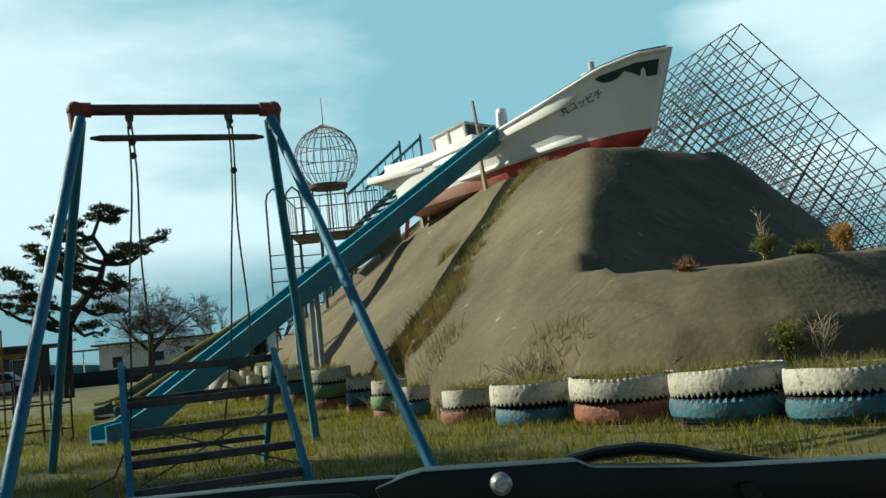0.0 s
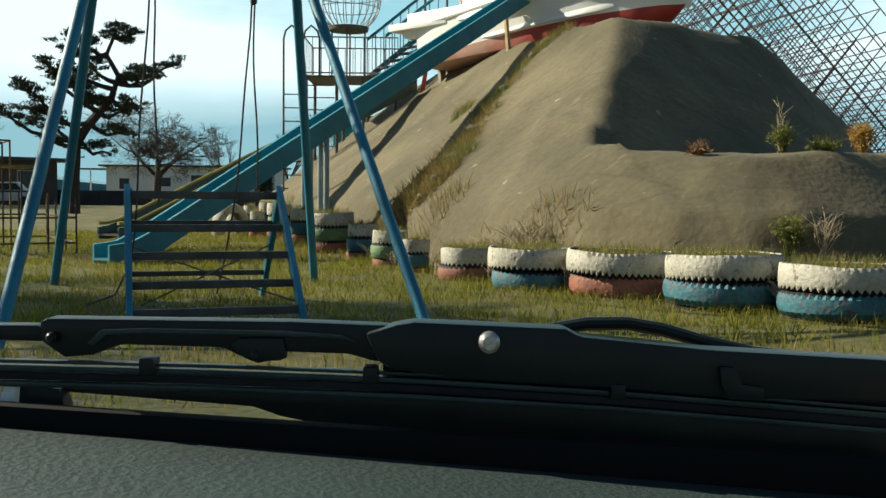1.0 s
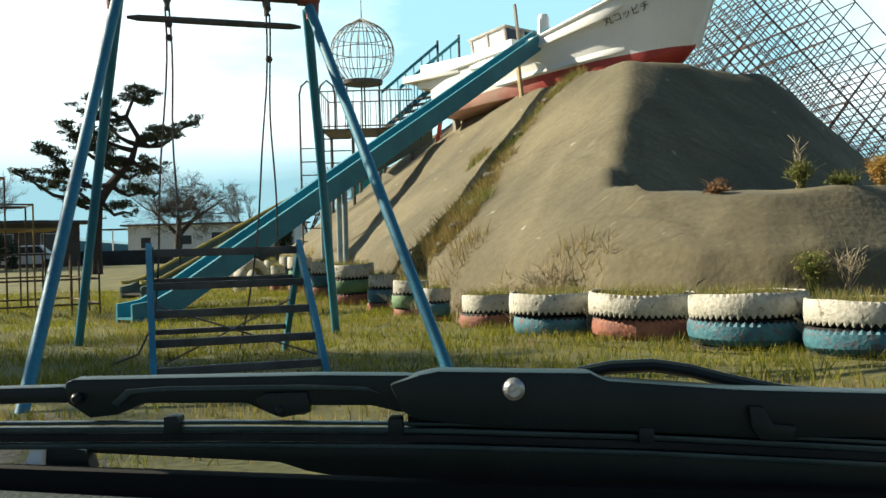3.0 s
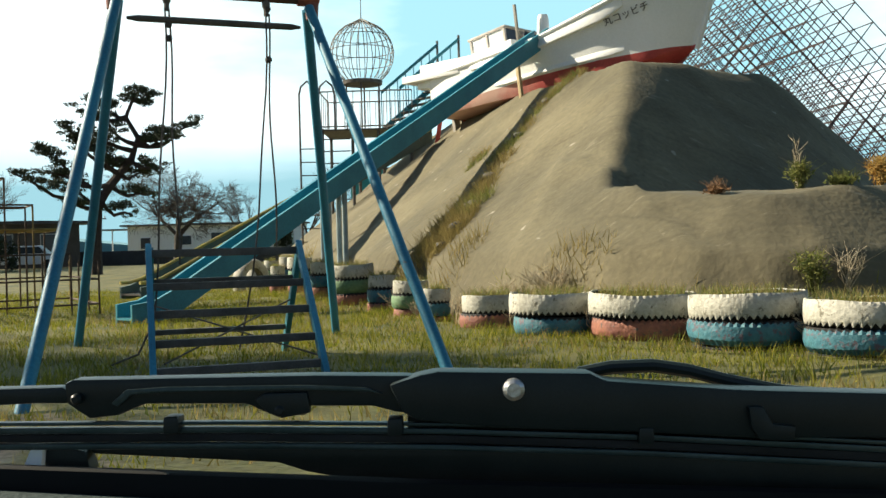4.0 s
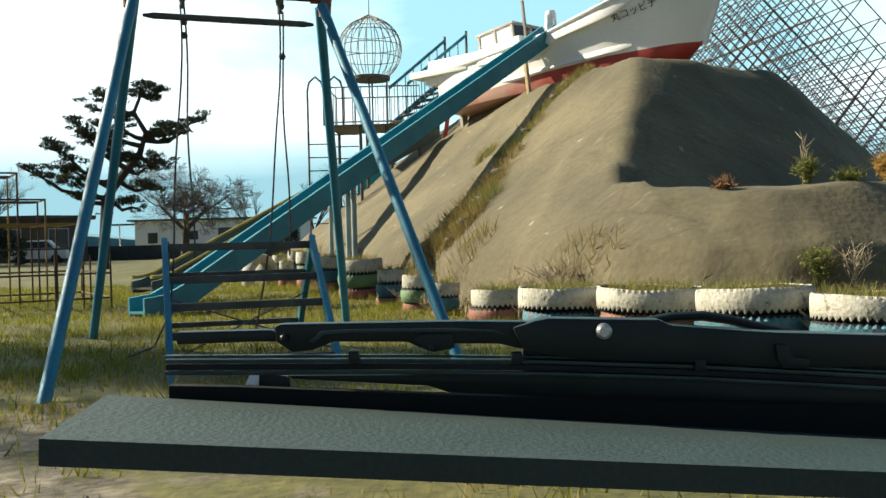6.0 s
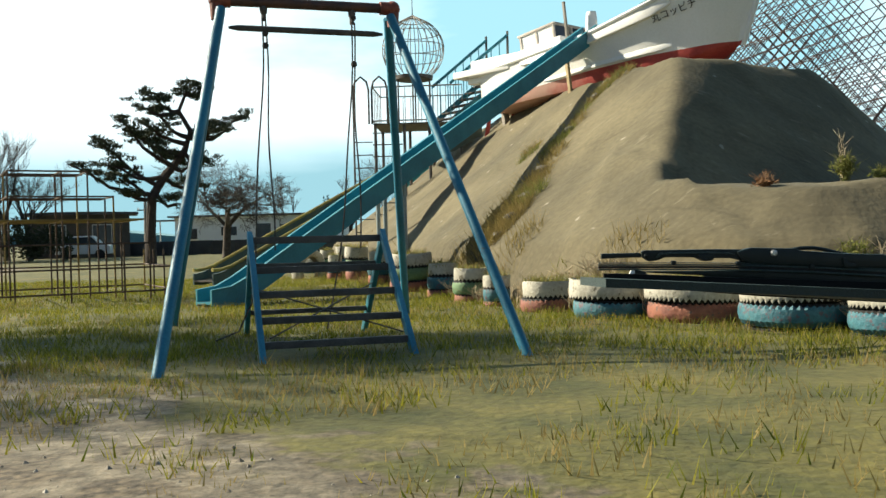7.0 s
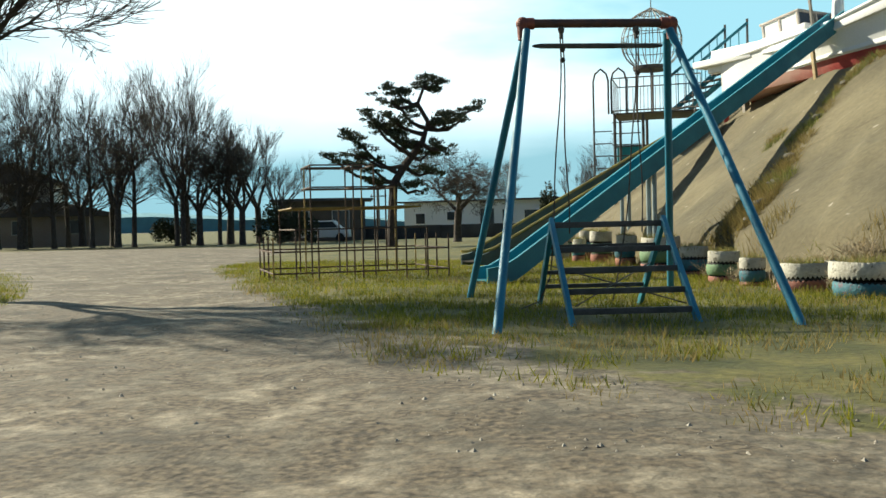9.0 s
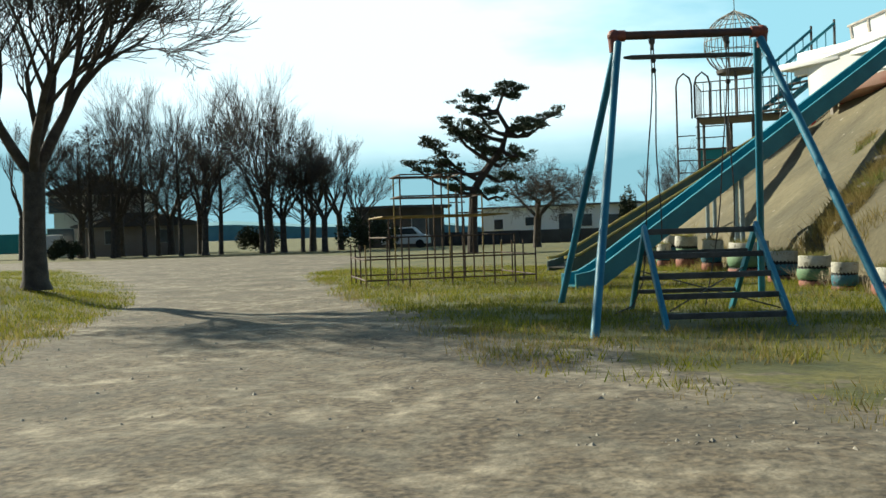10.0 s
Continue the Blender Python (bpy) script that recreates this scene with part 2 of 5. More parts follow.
M_ROOF = paint("dark_roof", (0.06, 0.06, 0.065), (0.10, 0.10, 0.10), 0.8, 0.7, 0, 0.2, 12)
M_GLASSD = paint("window_glass", (0.03, 0.04, 0.05), (0.05, 0.06, 0.07), 1, 0.15)
M_FENCE = paint("dark_fence", (0.04, 0.04, 0.042), (0.065, 0.065, 0.065), 0.8, 0.8)
M_TEALTARP = paint("teal_sheet", (0.03, 0.26, 0.26), (0.05, 0.33, 0.31), 0.8, 0.6)
M_CARW = paint("white_car_paint", (0.65, 0.66, 0.66), (0.7, 0.7, 0.7), 0.8, 0.3)
# distance haze is put into the hills' blue base colour
M_HAZEHILL = paint("haze_blue_hill", (0.11, 0.26, 0.32), (0.13, 0.29, 0.35), 0.01, 1.0, 0, 0, 0.05)
M_BLACKPL = paint("black_plastic", (0.008, 0.0135, 0.0135), (0.0145, 0.0205, 0.020), 30, 0.40, 0, 0.02, 900)
# black trim, lowered further in colour for the shade inside the car
M_SHADETRIM = paint("shade_black_trim", (0.0015, 0.002, 0.002), (0.003, 0.0035, 0.0035), 30, 0.8, 0, 0.02, 900)
M_BLADE = paint("blade_metal", (0.035, 0.055, 0.055), (0.055, 0.075, 0.075), 30, 0.35, 0.5, 0.05, 400)
M_CHROME = paint("worn_chrome", (0.45, 0.46, 0.44), (0.6, 0.6, 0.58), 60, 0.35, 0.8, 0.1, 500)
M_DASH = paint("grey_green_dash", (0.011, 0.027, 0.027), (0.016, 0.034, 0.034), 20, 0.75, 0, 0.2, 300)
M_GREYPL = paint("pale_plastic", (0.42, 0.43, 0.40), (0.5, 0.5, 0.47), 40, 0.5)


def let_light_through(m, share):
    """Thin blades pass part of the light on."""
    n, l = m.node_tree.nodes, m.node_tree.links
    b, out = n["Principled BSDF"], n["Material Output"]
    tr, mx = n.new("ShaderNodeBsdfTranslucent"), n.new("ShaderNodeMixShader")
    mx.inputs[0].default_value = share
    l.new(b.inputs["Base Color"].links[0].from_socket, tr.inputs["Color"])
    l.new(b.outputs[0], mx.inputs[1])
    l.new(tr.outputs[0], mx.inputs[2])
    l.new(mx.outputs[0], out.inputs["Surface"])


for blade in (M_GRASS, M_STRAW, M_WEED, M_ORANGEBUSH):
    let_light_through(blade, 0.45)


for dark in (M_BLACKPL, M_RUBBER, M_BLADE, M_SHADETRIM):
    dark.node_tree.nodes["Principled BSDF"].inputs["Specular IOR Level"].default_value = 0.3


# mortar of the mound: grey-brown, streaked downhill, patched
def mortar():
    m = paint("mortar", (0.085, 0.074, 0.043), (0.145, 0.125, 0.073), 0.55, 0.95, 0, 0.5, 13, (0.21, 0.185, 0.135), 0.66)
    n, l = m.node_tree.nodes, m.node_tree.links
    b = n["Principled BSDF"]
    was = b.inputs["Base Color"].links[0].from_socket
    tc = n.new("ShaderNodeTexCoord")
    mp = n.new("ShaderNodeMapping")
    mp.inputs["Rotation"].default_value, mp.inputs["Scale"].default_value = (0, 0, radians(-22)), (0.5, 4.5, 0.7)
    l.new(tc.outputs["Object"], mp.inputs[0])
    st = n.new("ShaderNodeTexNoise")
    st.inputs["Scale"].default_value, st.inputs["Detail"].default_value = 1.6, 7
    l.new(mp.outputs[0], st.inputs["Vector"])
    rp = n.new("ShaderNodeValToRGB")
    rp.color_ramp.elements[0].position, rp.color_ramp.elements[0].color = 0.32, (0.62, 0.60, 0.56, 1)
    rp.color_ramp.elements[1].position, rp.color_ramp.elements[1].color = 0.66, (1.12, 1.1, 1.05, 1)
    l.new(st.outputs["Fac"], rp.inputs[0])
    mx = n.new("ShaderNodeMix")
    mx.data_type, mx.blend_type = "RGBA", "MULTIPLY"
    mx.inputs["Factor"].default_value = 0.28
    l.new(was, mx.inputs["A"])
    l.new(rp.outputs[0], mx.inputs["B"])
    wv = n.new("ShaderNodeTexNoise")
    wv.inputs["Scale"].default_value, wv.inputs["Detail"].default_value = 1.3, 6
    l.new(tc.outputs["Object"], wv.inputs["Vector"])
    bend = n.new("ShaderNodeMix")
    bend.data_type = "RGBA"
    bend.inputs["Factor"].default_value = 0.35
    l.new(tc.outputs["Object"], bend.inputs["A"])
    l.new(wv.outputs["Color"], bend.inputs["B"])
    vo = n.new("ShaderNodeTexVoronoi")
    vo.feature = "DISTANCE_TO_EDGE"
    vo.inputs["Scale"].default_value = 0.42
    l.new(bend.outputs["Result"], vo.inputs["Vector"])
    cr = n.new("ShaderNodeValToRGB")
    cr.color_ramp.elements[0].position, cr.color_ramp.elements[0].color = 0.0, (0.45, 0.43, 0.40, 1)
    cr.color_ramp.elements[1].position, cr.color_ramp.elements[1].color = 0.012, (1, 1, 1, 1)
    l.new(vo.outputs["Distance"], cr.inputs[0])
    m2 = n.new("ShaderNodeMix")
    m2.data_type, m2.blend_type = "RGBA", "MULTIPLY"
    m2.inputs["Factor"].default_value = 0.3
    l.new(mx.outputs["Result"], m2.inputs["A"])
    l.new(cr.outputs[0], m2.inputs["B"])
    # pale scratches worn down the slope
    sm = n.new("ShaderNodeMapping")
    sm.inputs["Rotation"].default_value, sm.inputs["Scale"].default_value = (0, 0, radians(-66)), (1.3, 7.0, 1.8)
    l.new(tc.outputs["Object"], sm.inputs[0])
    sn = n.new("ShaderNodeTexNoise")
    sn.inputs["Scale"].default_value, sn.inputs["Detail"].default_value, sn.inputs["Roughness"].default_value = 1.5, 9, 0.62
    l.new(sm.outputs[0], sn.inputs["Vector"])
    sr = n.new("ShaderNodeValToRGB")
    sr.color_ramp.elements[0].position, sr.color_ramp.elements[1].position = 0.61, 0.73
    l.new(sn.outputs["Fac"], sr.inputs[0])
    sa = n.new("ShaderNodeMath")
    sa.operation = "MULTIPLY"
    l.new(sr.outputs[0], sa.inputs[0])
    sa.inputs[1].default_value = 0.55
    m3 = n.new("ShaderNodeMix")
    m3.data_type = "RGBA"
    l.new(sa.outputs[0], m3.inputs["Factor"])
    l.new(m2.outputs["Result"], m3.inputs["A"])
    m3.inputs["B"].default_value = (0.27, 0.235, 0.17, 1)
    ch = n.new("ShaderNodeTexVoronoi")
    ch.inputs["Scale"].default_value = 2.6
    l.new(bend.outputs["Result"], ch.inputs["Vector"])
    cp = n.new("ShaderNodeValToRGB")
    cp.color_ramp.elements[0].position, cp.color_ramp.elements[0].color = 0.05, (0.6, 0.6, 0.6, 1)
    cp.color_ramp.elements[1].position, cp.color_ramp.elements[1].color = 0.085, (0, 0, 0, 1)
    l.new(ch.outputs["Distance"], cp.inputs[0])
    m4 = n.new("ShaderNodeMix")
    m4.data_type = "RGBA"
    l.new(cp.outputs[0], m4.inputs["Factor"])
    l.new(m3.outputs["Result"], m4.inputs["A"])
    m4.inputs["B"].default_value = (0.36, 0.33, 0.27, 1)
    l.new(m4.outputs["Result"], b.inputs["Base Color"])
    return m


M_MORTAR = mortar()


def ground_material():
    """Grass and bare dirt by the mesh's dirt attribute, with ragged edges."""
    m = bpy.data.materials.new("ground")
    m.use_nodes = True
    n, l = m.node_tree.nodes, m.node_tree.links
    b = n["Principled BSDF"]
    tc = n.new("ShaderNodeTexCoord")

    def noise_at(scale, detail=6):
        t = n.new("ShaderNodeTexNoise")
        t.inputs["Scale"].default_value, t.inputs["Detail"].default_value = scale, detail
        l.new(tc.outputs["Object"], t.inputs["Vector"])
        return t.outputs["Fac"]

    def ramp(src, p0, c0, p1, c1):
        r = n.new("ShaderNodeValToRGB")
        r.color_ramp.elements[0].position, r.color_ramp.elements[0].color = p0, (*c0, 1)
        r.color_ramp.elements[1].position, r.color_ramp.elements[1].color = p1, (*c1, 1)
        l.new(src, r.inputs[0])
        return r.outputs[0]

    def mix(fac, a, c, blend="MIX", f=None):
        x = n.new("ShaderNodeMix")
        x.data_type, x.blend_type = "RGBA", blend
        if f is None:
            l.new(fac, x.inputs["Factor"])
        else:
            x.inputs["Factor"].default_value = f
        l.new(a, x.inputs["A"])
        l.new(c, x.inputs["B"])
        return x.outputs["Result"]

    mid, fine = noise_at(1.1), noise_at(14, 8)
    grass = mix(None, ramp(mid, 0.33, (0.036, 0.043, 0.008), 0.67, (0.125, 0.108, 0.025)), ramp(fine, 0.3, (0.25, 0.25, 0.25), 0.7, (0.8, 0.8, 0.8)), "OVERLAY", 0.5)
    dirt = mix(None, ramp(noise_at(0.75), 0.36, (0.062, 0.052, 0.036), 0.62, (0.225, 0.192, 0.138)), ramp(noise_at(9, 12), 0.36, (0.12, 0.12, 0.12), 0.64, (0.8, 0.8, 0.8)), "OVERLAY", 0.55)
    dirt = mix(None, dirt, ramp(noise_at(55, 4), 0.40, (0.3, 0.3, 0.3), 0.60, (0.72, 0.72, 0.72)), "OVERLAY", 0.38)
    at = n.new("ShaderNodeAttribute")
    at.attribute_name = "dirt"
    add = n.new("ShaderNodeMath")
    add.operation = "MULTIPLY_ADD"
    l.new(noise_at(2.4, 8), add.inputs[0])
    add.inputs[1].default_value = 1.25
    l.new(at.outputs["Fac"], add.inputs[2])
    part_of = n.new("ShaderNodeMath")
    part_of.operation = "MULTIPLY"
    part_of.inputs[1].default_value = 0.75
    l.new(add.outputs[0], part_of.inputs[0])
    edge = ramp(part_of.outputs[0], 0.74, (0, 0, 0), 0.86, (1, 1, 1))
    rim = n.new("ShaderNodeValToRGB")
    for pos, val in ((0.70, 0.0), (0.79, 0.85), (0.90, 0.55), (0.99, 0.0)):
        e = rim.color_ramp.elements.new(pos)
        e.color = (val, val, val, 1)
    l.new(part_of.outputs[0], rim.inputs[0])
    litter = ramp(noise_at(22, 8), 0.35, (0.035, 0.027, 0.018), 0.68, (0.16, 0.125, 0.08))
    ragged = n.new("ShaderNodeMath")
    ragged.operation = "MULTIPLY"
    l.new(rim.outputs[0], ragged.inputs[0])
    l.new(ramp(noise_at(3.6, 6), 0.40, (0, 0, 0), 0.56, (1, 1, 1)), ragged.inputs[1])
    l.new(mix(ragged.outputs[0], mix(edge, grass, dirt), litter), b.inputs["Base Color"])
    b.inputs["Roughness"].default_value = 0.95
    bp = n.new("ShaderNodeBump")
    bp.inputs["Strength"].default_value, bp.inputs["Distance"].default_value = 0.45, 0.04
    l.new(noise_at(16, 12), bp.inputs["Height"])
    l.new(bp.outputs[0], b.inputs["Normal"])
    return m


M_GROUND = ground_material()


# ---- mesh helpers ----
def finish(name, bm, material, parent=None, label="", smooth=True):
    me = bpy.data.meshes.new(name)
    bm.normal_update()
    bm.to_mesh(me)
    bm.free()
    me.materials.append(material)
    if smooth:
        for p in me.polygons:
            p.use_smooth = True
        me.set_sharp_from_angle(angle=radians(35))
    ob = new(name, me)
    if parent:
        ob.parent = parent
    if label:
        ob["label"] = label
    return ob


def part(name, bm, material, parent, label=""):
    return finish(name, bm, material, parent, label)


def thing(name, label, category, at=(0, 0, 0), rz=0.0, group="", kind=""):
    e = new(name)
    e.matrix_world = pose(*at, 0, 0, rz)
    return tagged(e, label, category, group, kind)


def bar(bm, a, b, r, r2=None, seg=8):
    """A capped round bar from a to b."""
    a, b = Vector(a), Vector(b)
    r2 = r if r2 is None else r2
    z = (b - a).normalized()
    x = z.cross(Vector((0, 0, 1)) if abs(z.z) < 0.9 else Vector((1, 0, 0))).normalized()
    y = z.cross(x)
    ra, rb = [], []
    for i in range(seg):
        t = 2 * math.pi * i / seg
        o = x * math.cos(t) + y * math.sin(t)
        ra.append(bm.verts.new(a + o * r))
        rb.append(bm.verts.new(b + o * r2))
    for i in range(seg):
        j = (i + 1) % seg
        bm.faces.new((ra[i], rb[i], rb[j], ra[j]))
    bm.faces.new(ra)
    bm.faces.new(rb[::-1])
    return bm


def pipe(bm, pts, r, seg=8, closed=False):
    """A bent pipe through the points; r is one radius or one a point."""
    pts = [Vector(p) for p in pts]
    n = len(pts)
    rings = []
    up = None
    for i, p in enumerate(pts):
        d = (pts[(i + 1) % n] - pts[i - 1]) if closed or 0 < i < n - 1 else (pts[min(i + 1, n - 1)] - pts[max(i - 1, 0)])
        d.normalize()
        if up is None:
            up = Vector((0, 0, 1)) if abs(d.z) < 0.9 else Vector((1, 0, 0))
        x = d.cross(up).normalized()
        y = x.cross(d).normalized()
        up = y
        rr = r[i] if isinstance(r, (list, tuple)) else r
        rings.append([bm.verts.new(p + (x * math.cos(2 * math.pi * k / seg) + y * math.sin(2 * math.pi * k / seg)) * rr) for k in range(seg)])
    for i in range(n if closed else n - 1):
        a, b = rings[i], rings[(i + 1) % n]
        for k in range(seg):
            j = (k + 1) % seg
            bm.faces.new((a[k], a[j], b[j], b[k]))
    if not closed:
        bm.faces.new(rings[0][::-1])
        bm.faces.new(rings[-1])
    return bm


def box(bm, c, s, m=None, bevel=0.0):
    """A box with centre c and full size s, turned by m."""
    r = bmesh.ops.create_cube(bm, size=1.0, matrix=(m or Matrix()) @ Matrix.LocRotScale(c, None, s))
    if bevel:
        edges = {e for v in r["verts"] for e in v.link_edges}
        bmesh.ops.bevel(bm, geom=list(edges), offset=bevel, segments=2, affect="EDGES", profile=0.6)
    return bm


def beam(bm, a, b, w, h, bevel=0.004, up=(0, 0, 1)):
    """A rectangular beam from a to b, w across and h along up."""
    a, b = Vector(a), Vector(b)
    z = (b - a).normalized()
    x = z.cross(Vector(up)).normalized()
    y = x.cross(z)
    m = Matrix((x, y, z)).transposed().to_4x4()
    m.translation = (a + b) / 2
    return box(bm, (0, 0, 0), (w, h, (b - a).length), m, bevel)


def plate(bm, pts, y0, y1, bevel=0.0):
    """A flat plate with outline pts in x and z, from y0 to y1."""
    f = [bm.verts.new((x, y0, z)) for x, z in pts]
    k = [bm.verts.new((x, y1, z)) for x, z in pts]
    n = len(pts)
    faces = [bm.faces.new(f[::-1]), bm.faces.new(k)]
    for i in range(n):
        j = (i + 1) % n
        faces.append(bm.faces.new((f[i], f[j], k[j], k[i])))
    bmesh.ops.recalc_face_normals(bm, faces=faces)
    if bevel:
        bmesh.ops.bevel(bm, geom=list({e for v in f for e in v.link_edges}), offset=bevel, segments=2, affect="EDGES", profile=0.6)
    return bm


def raw(name, verts, faces, material, parent=None):
    me = bpy.data.meshes.new(name)
    me.from_pydata(verts, [], faces)
    me.materials.append(material)
    ob = new(name, me)
    if parent:
        ob.parent = parent
    return ob


BM = bmesh.new

# ---- ground ----
DIRT = [(5, -12), (3.5, -1.5), (0.5, 1.2), (-1.6, 2.5), (-2.7, 3.7), (-3.7, 5.3), (-5.3, 7.7), (-8.0, 11.6), (-12.6, 19.2), (-15.5, 27), (-19, 37), (-27, 45), (-46, 42),
        (-40, 33), (-26, 25.5), (-14.6, 14.2), (-10.8, 9.4), (-9.3, 6.6), (-7.7, 4.0), (-6.8, 2.4), (-5.5, -12)]


def polygon_distance(px, py, poly):
    """Signed distance to a polygon, positive inside, for arrays of points."""
    best, inside = np.full(px.shape, 1e9), np.zeros(px.shape, bool)
    for (ax, ay), (bx, by) in zip(poly, poly[1:] + poly[:1]):
        dx, dy = bx - ax, by - ay
        t = np.clip(((px - ax) * dx + (py - ay) * dy) / (dx * dx + dy * dy), 0, 1)
        best = np.minimum(best, np.hypot(px - ax - t * dx, py - ay - t * dy))
        cross = (ay > py) != (by > py)
        with np.errstate(divide="ignore", invalid="ignore"):
            inside ^= cross & (px < (bx - ax) * (py - ay) / (by - ay + 1e-12) + ax)
    return np.where(inside, best, -best)


def wave(x, y, s):
    return np.sin(x * s + 1.3 * np.sin(y * s * 0.7)) * np.cos(y * s * 1.1 + 0.8 * np.sin(x * s * 0.6))


def ground_height(x, y):
    d = polygon_distance(x, y, DIRT)
    near = np.clip(1 - np.hypot(x + 6, y - 12) / 45, 0, 1)
    ruts = 0.022 * wave(x, y, 2.3) + 0.004 * wave(y, x, 6.1)
    bank = 0.42 * np.exp(-(((x + 14.0) / 5.0) ** 2 + ((y - 9.5) / 6.0) ** 2)) * np.clip(-d / 2.0, 0, 1)
    return near * (ruts * np.clip(d + 0.5, 0, 1) + 0.02 * wave(x, y, 1.3)) + bank - 0.02 * np.clip(d, 0, 1)


def line(a, b, fine_a, fine_b, step, far):
    fine = np.arange(fine_a, fine_b, step)
    lo = fine_a - np.geomspace(step, fine_a - a, far)[::-1]
    hi = fine_b + np.geomspace(step, b - fine_b, far)
    return np.concatenate([lo, fine, hi])


gx, gy = line(-1600, 1600, -26, 9, 0.28, 30), line(-400, 2600, -3, 30, 0.28, 34)
GX, GY = np.meshgrid(gx, gy)
GZ = ground_height(GX, GY)
nx, ny = len(gx), len(gy)
idx = np.arange(nx * ny).reshape(ny, nx)
quads = np.stack([idx[:-1, :-1], idx[:-1, 1:], idx[1:, 1:], idx[1:, :-1]], -1).reshape(-1, 4)
ground = raw("ground", np.stack([GX, GY, GZ], -1).reshape(-1, 3).tolist(), quads.tolist(), M_GROUND)
tagged(ground, "grassy ground with a worn dirt track", "ground", kind="structure")
dirt_at = ground.data.attributes.new("dirt", "FLOAT", "POINT")
dirt_at.data.foreach_set("value", np.clip(0.5 + (polygon_distance(GX, GY, DIRT) / 2.2 + 0.20 * np.exp(-((GY - 3.2) / 3.0) ** 2) * (GX > -6) + 0.22 * np.exp(-((GY - 5.0) / 2.0) ** 2) * (GX > -2.5) + 0.62 * np.exp(-((GX + 1.45) / 0.8) ** 2 - ((GY - 6.9) / 0.55) ** 2) + 0.5 * (GY > 90)).reshape(-1), 0, 1).astype(np.float32))
for p in ground.data.polygons:
    p.use_smooth = True

# ---- the mound ----
FOOT = [(12.5, 13.0), (9.5, 11.2), (7.0, 10.5), (4.7, 9.25), (3.7, 8.95), (3.0, 9.0), (2.3, 9.38), (1.5, 10.1), (0.8, 11.1), (-0.12, 12.8), (-1.60, 15.9), (-3.1, 19.8), (-4.9, 25.0), (-5.3, 29), (4, 34), (14, 30), (16, 8)]


PATCH = [(0.55, 11.9), (1.1, 12.9), (1.55, 14.4), (1.95, 13.5), (2.15, 12.4), (2.25, 11.6), (2.6, 9.6), (2.3, 9.2), (0.8, 11.0)]


def mound_height(x, y, rough=True):
    d = polygon_distance(x, y, FOOT)
    dd = np.maximum(d, 0)
    flank = 0.50 * np.clip(dd / 0.32, 0, 1) + dd * (0.70 + 0.024 * dd)
    low = np.minimum(flank, 1.40 + 0.04 * np.clip(y - 10, 0, 3))
    t1 = np.maximum(0, (x - 3.15) * 0.58 - (y - 16.7) * 0.815)
    t2 = np.maximum(0, (x - 5.6) * 0.95 - (y - 17.5) * 0.31)
    upper = 4.08 - 0.91 * np.sqrt(t1 ** 2 + 0.95 * t2 ** 2 + 0.12) + 0.91 * 0.346
    upper = np.maximum(upper, 0.4)
    back = 4.0 - 0.62 * np.maximum(0, y - 24.2)
    soft = 0.05 + 0.11 * np.clip((upper - 1.6) / 1.6, 0, 1)
    ridge = 0.5 * (flank + upper - np.sqrt((flank - upper) ** 2 + soft ** 2)) + 0.18 * soft
    top = np.minimum(ridge, back)
    z = np.maximum(np.minimum(low, back), top)
    if rough:
        # a thicker coat laid over the lower flank
        z = z + 0.075 * np.clip(polygon_distance(x + 0.06 * wave(x, y, 5.0), y, PATCH) / 0.12, 0, 1) * np.clip(d / 0.5, 0, 1)
        z = z + np.clip(d, 0, 1) * (0.035 * wave(x, y, 1.7) + 0.02 * wave(y + 3, x, 3.9) + 0.008 * wave(x, y, 9.0))
    return np.where(d > -0.05, z, -0.3 + d)


mx_, my_ = np.arange(-6, 13, 0.10), np.arange(8.0, 34, 0.10)
HX, HY = np.meshgrid(mx_, my_)
HZ = mound_height(HX, HY)
HZ = np.maximum(HZ, -0.4)
keep = (HZ > -0.35)
hidx = np.arange(HX.size).reshape(HX.shape)
hq = np.stack([hidx[:-1, :-1], hidx[:-1, 1:], hidx[1:, 1:], hidx[1:, :-1]], -1).reshape(-1, 4)
hk = keep.reshape(-1)
hq = hq[hk[hq].any(1)]
used = np.unique(hq)
remap = np.full(HX.size, -1)
remap[used] = np.arange(len(used))
mound = raw("mound", np.stack([HX, HY, HZ], -1).reshape(-1, 3)[used].tolist(), remap[hq].tolist(), M_MORTAR)
tagged(mound, "tall grey-brown mortar-covered play mound with a ledge", "mound", kind="structure")
for p in mound.data.polygons:
    p.use_smooth = True


def mz(x, y):
    return float(mound_height(np.array([float(x)]), np.array([float(y)]))[0])


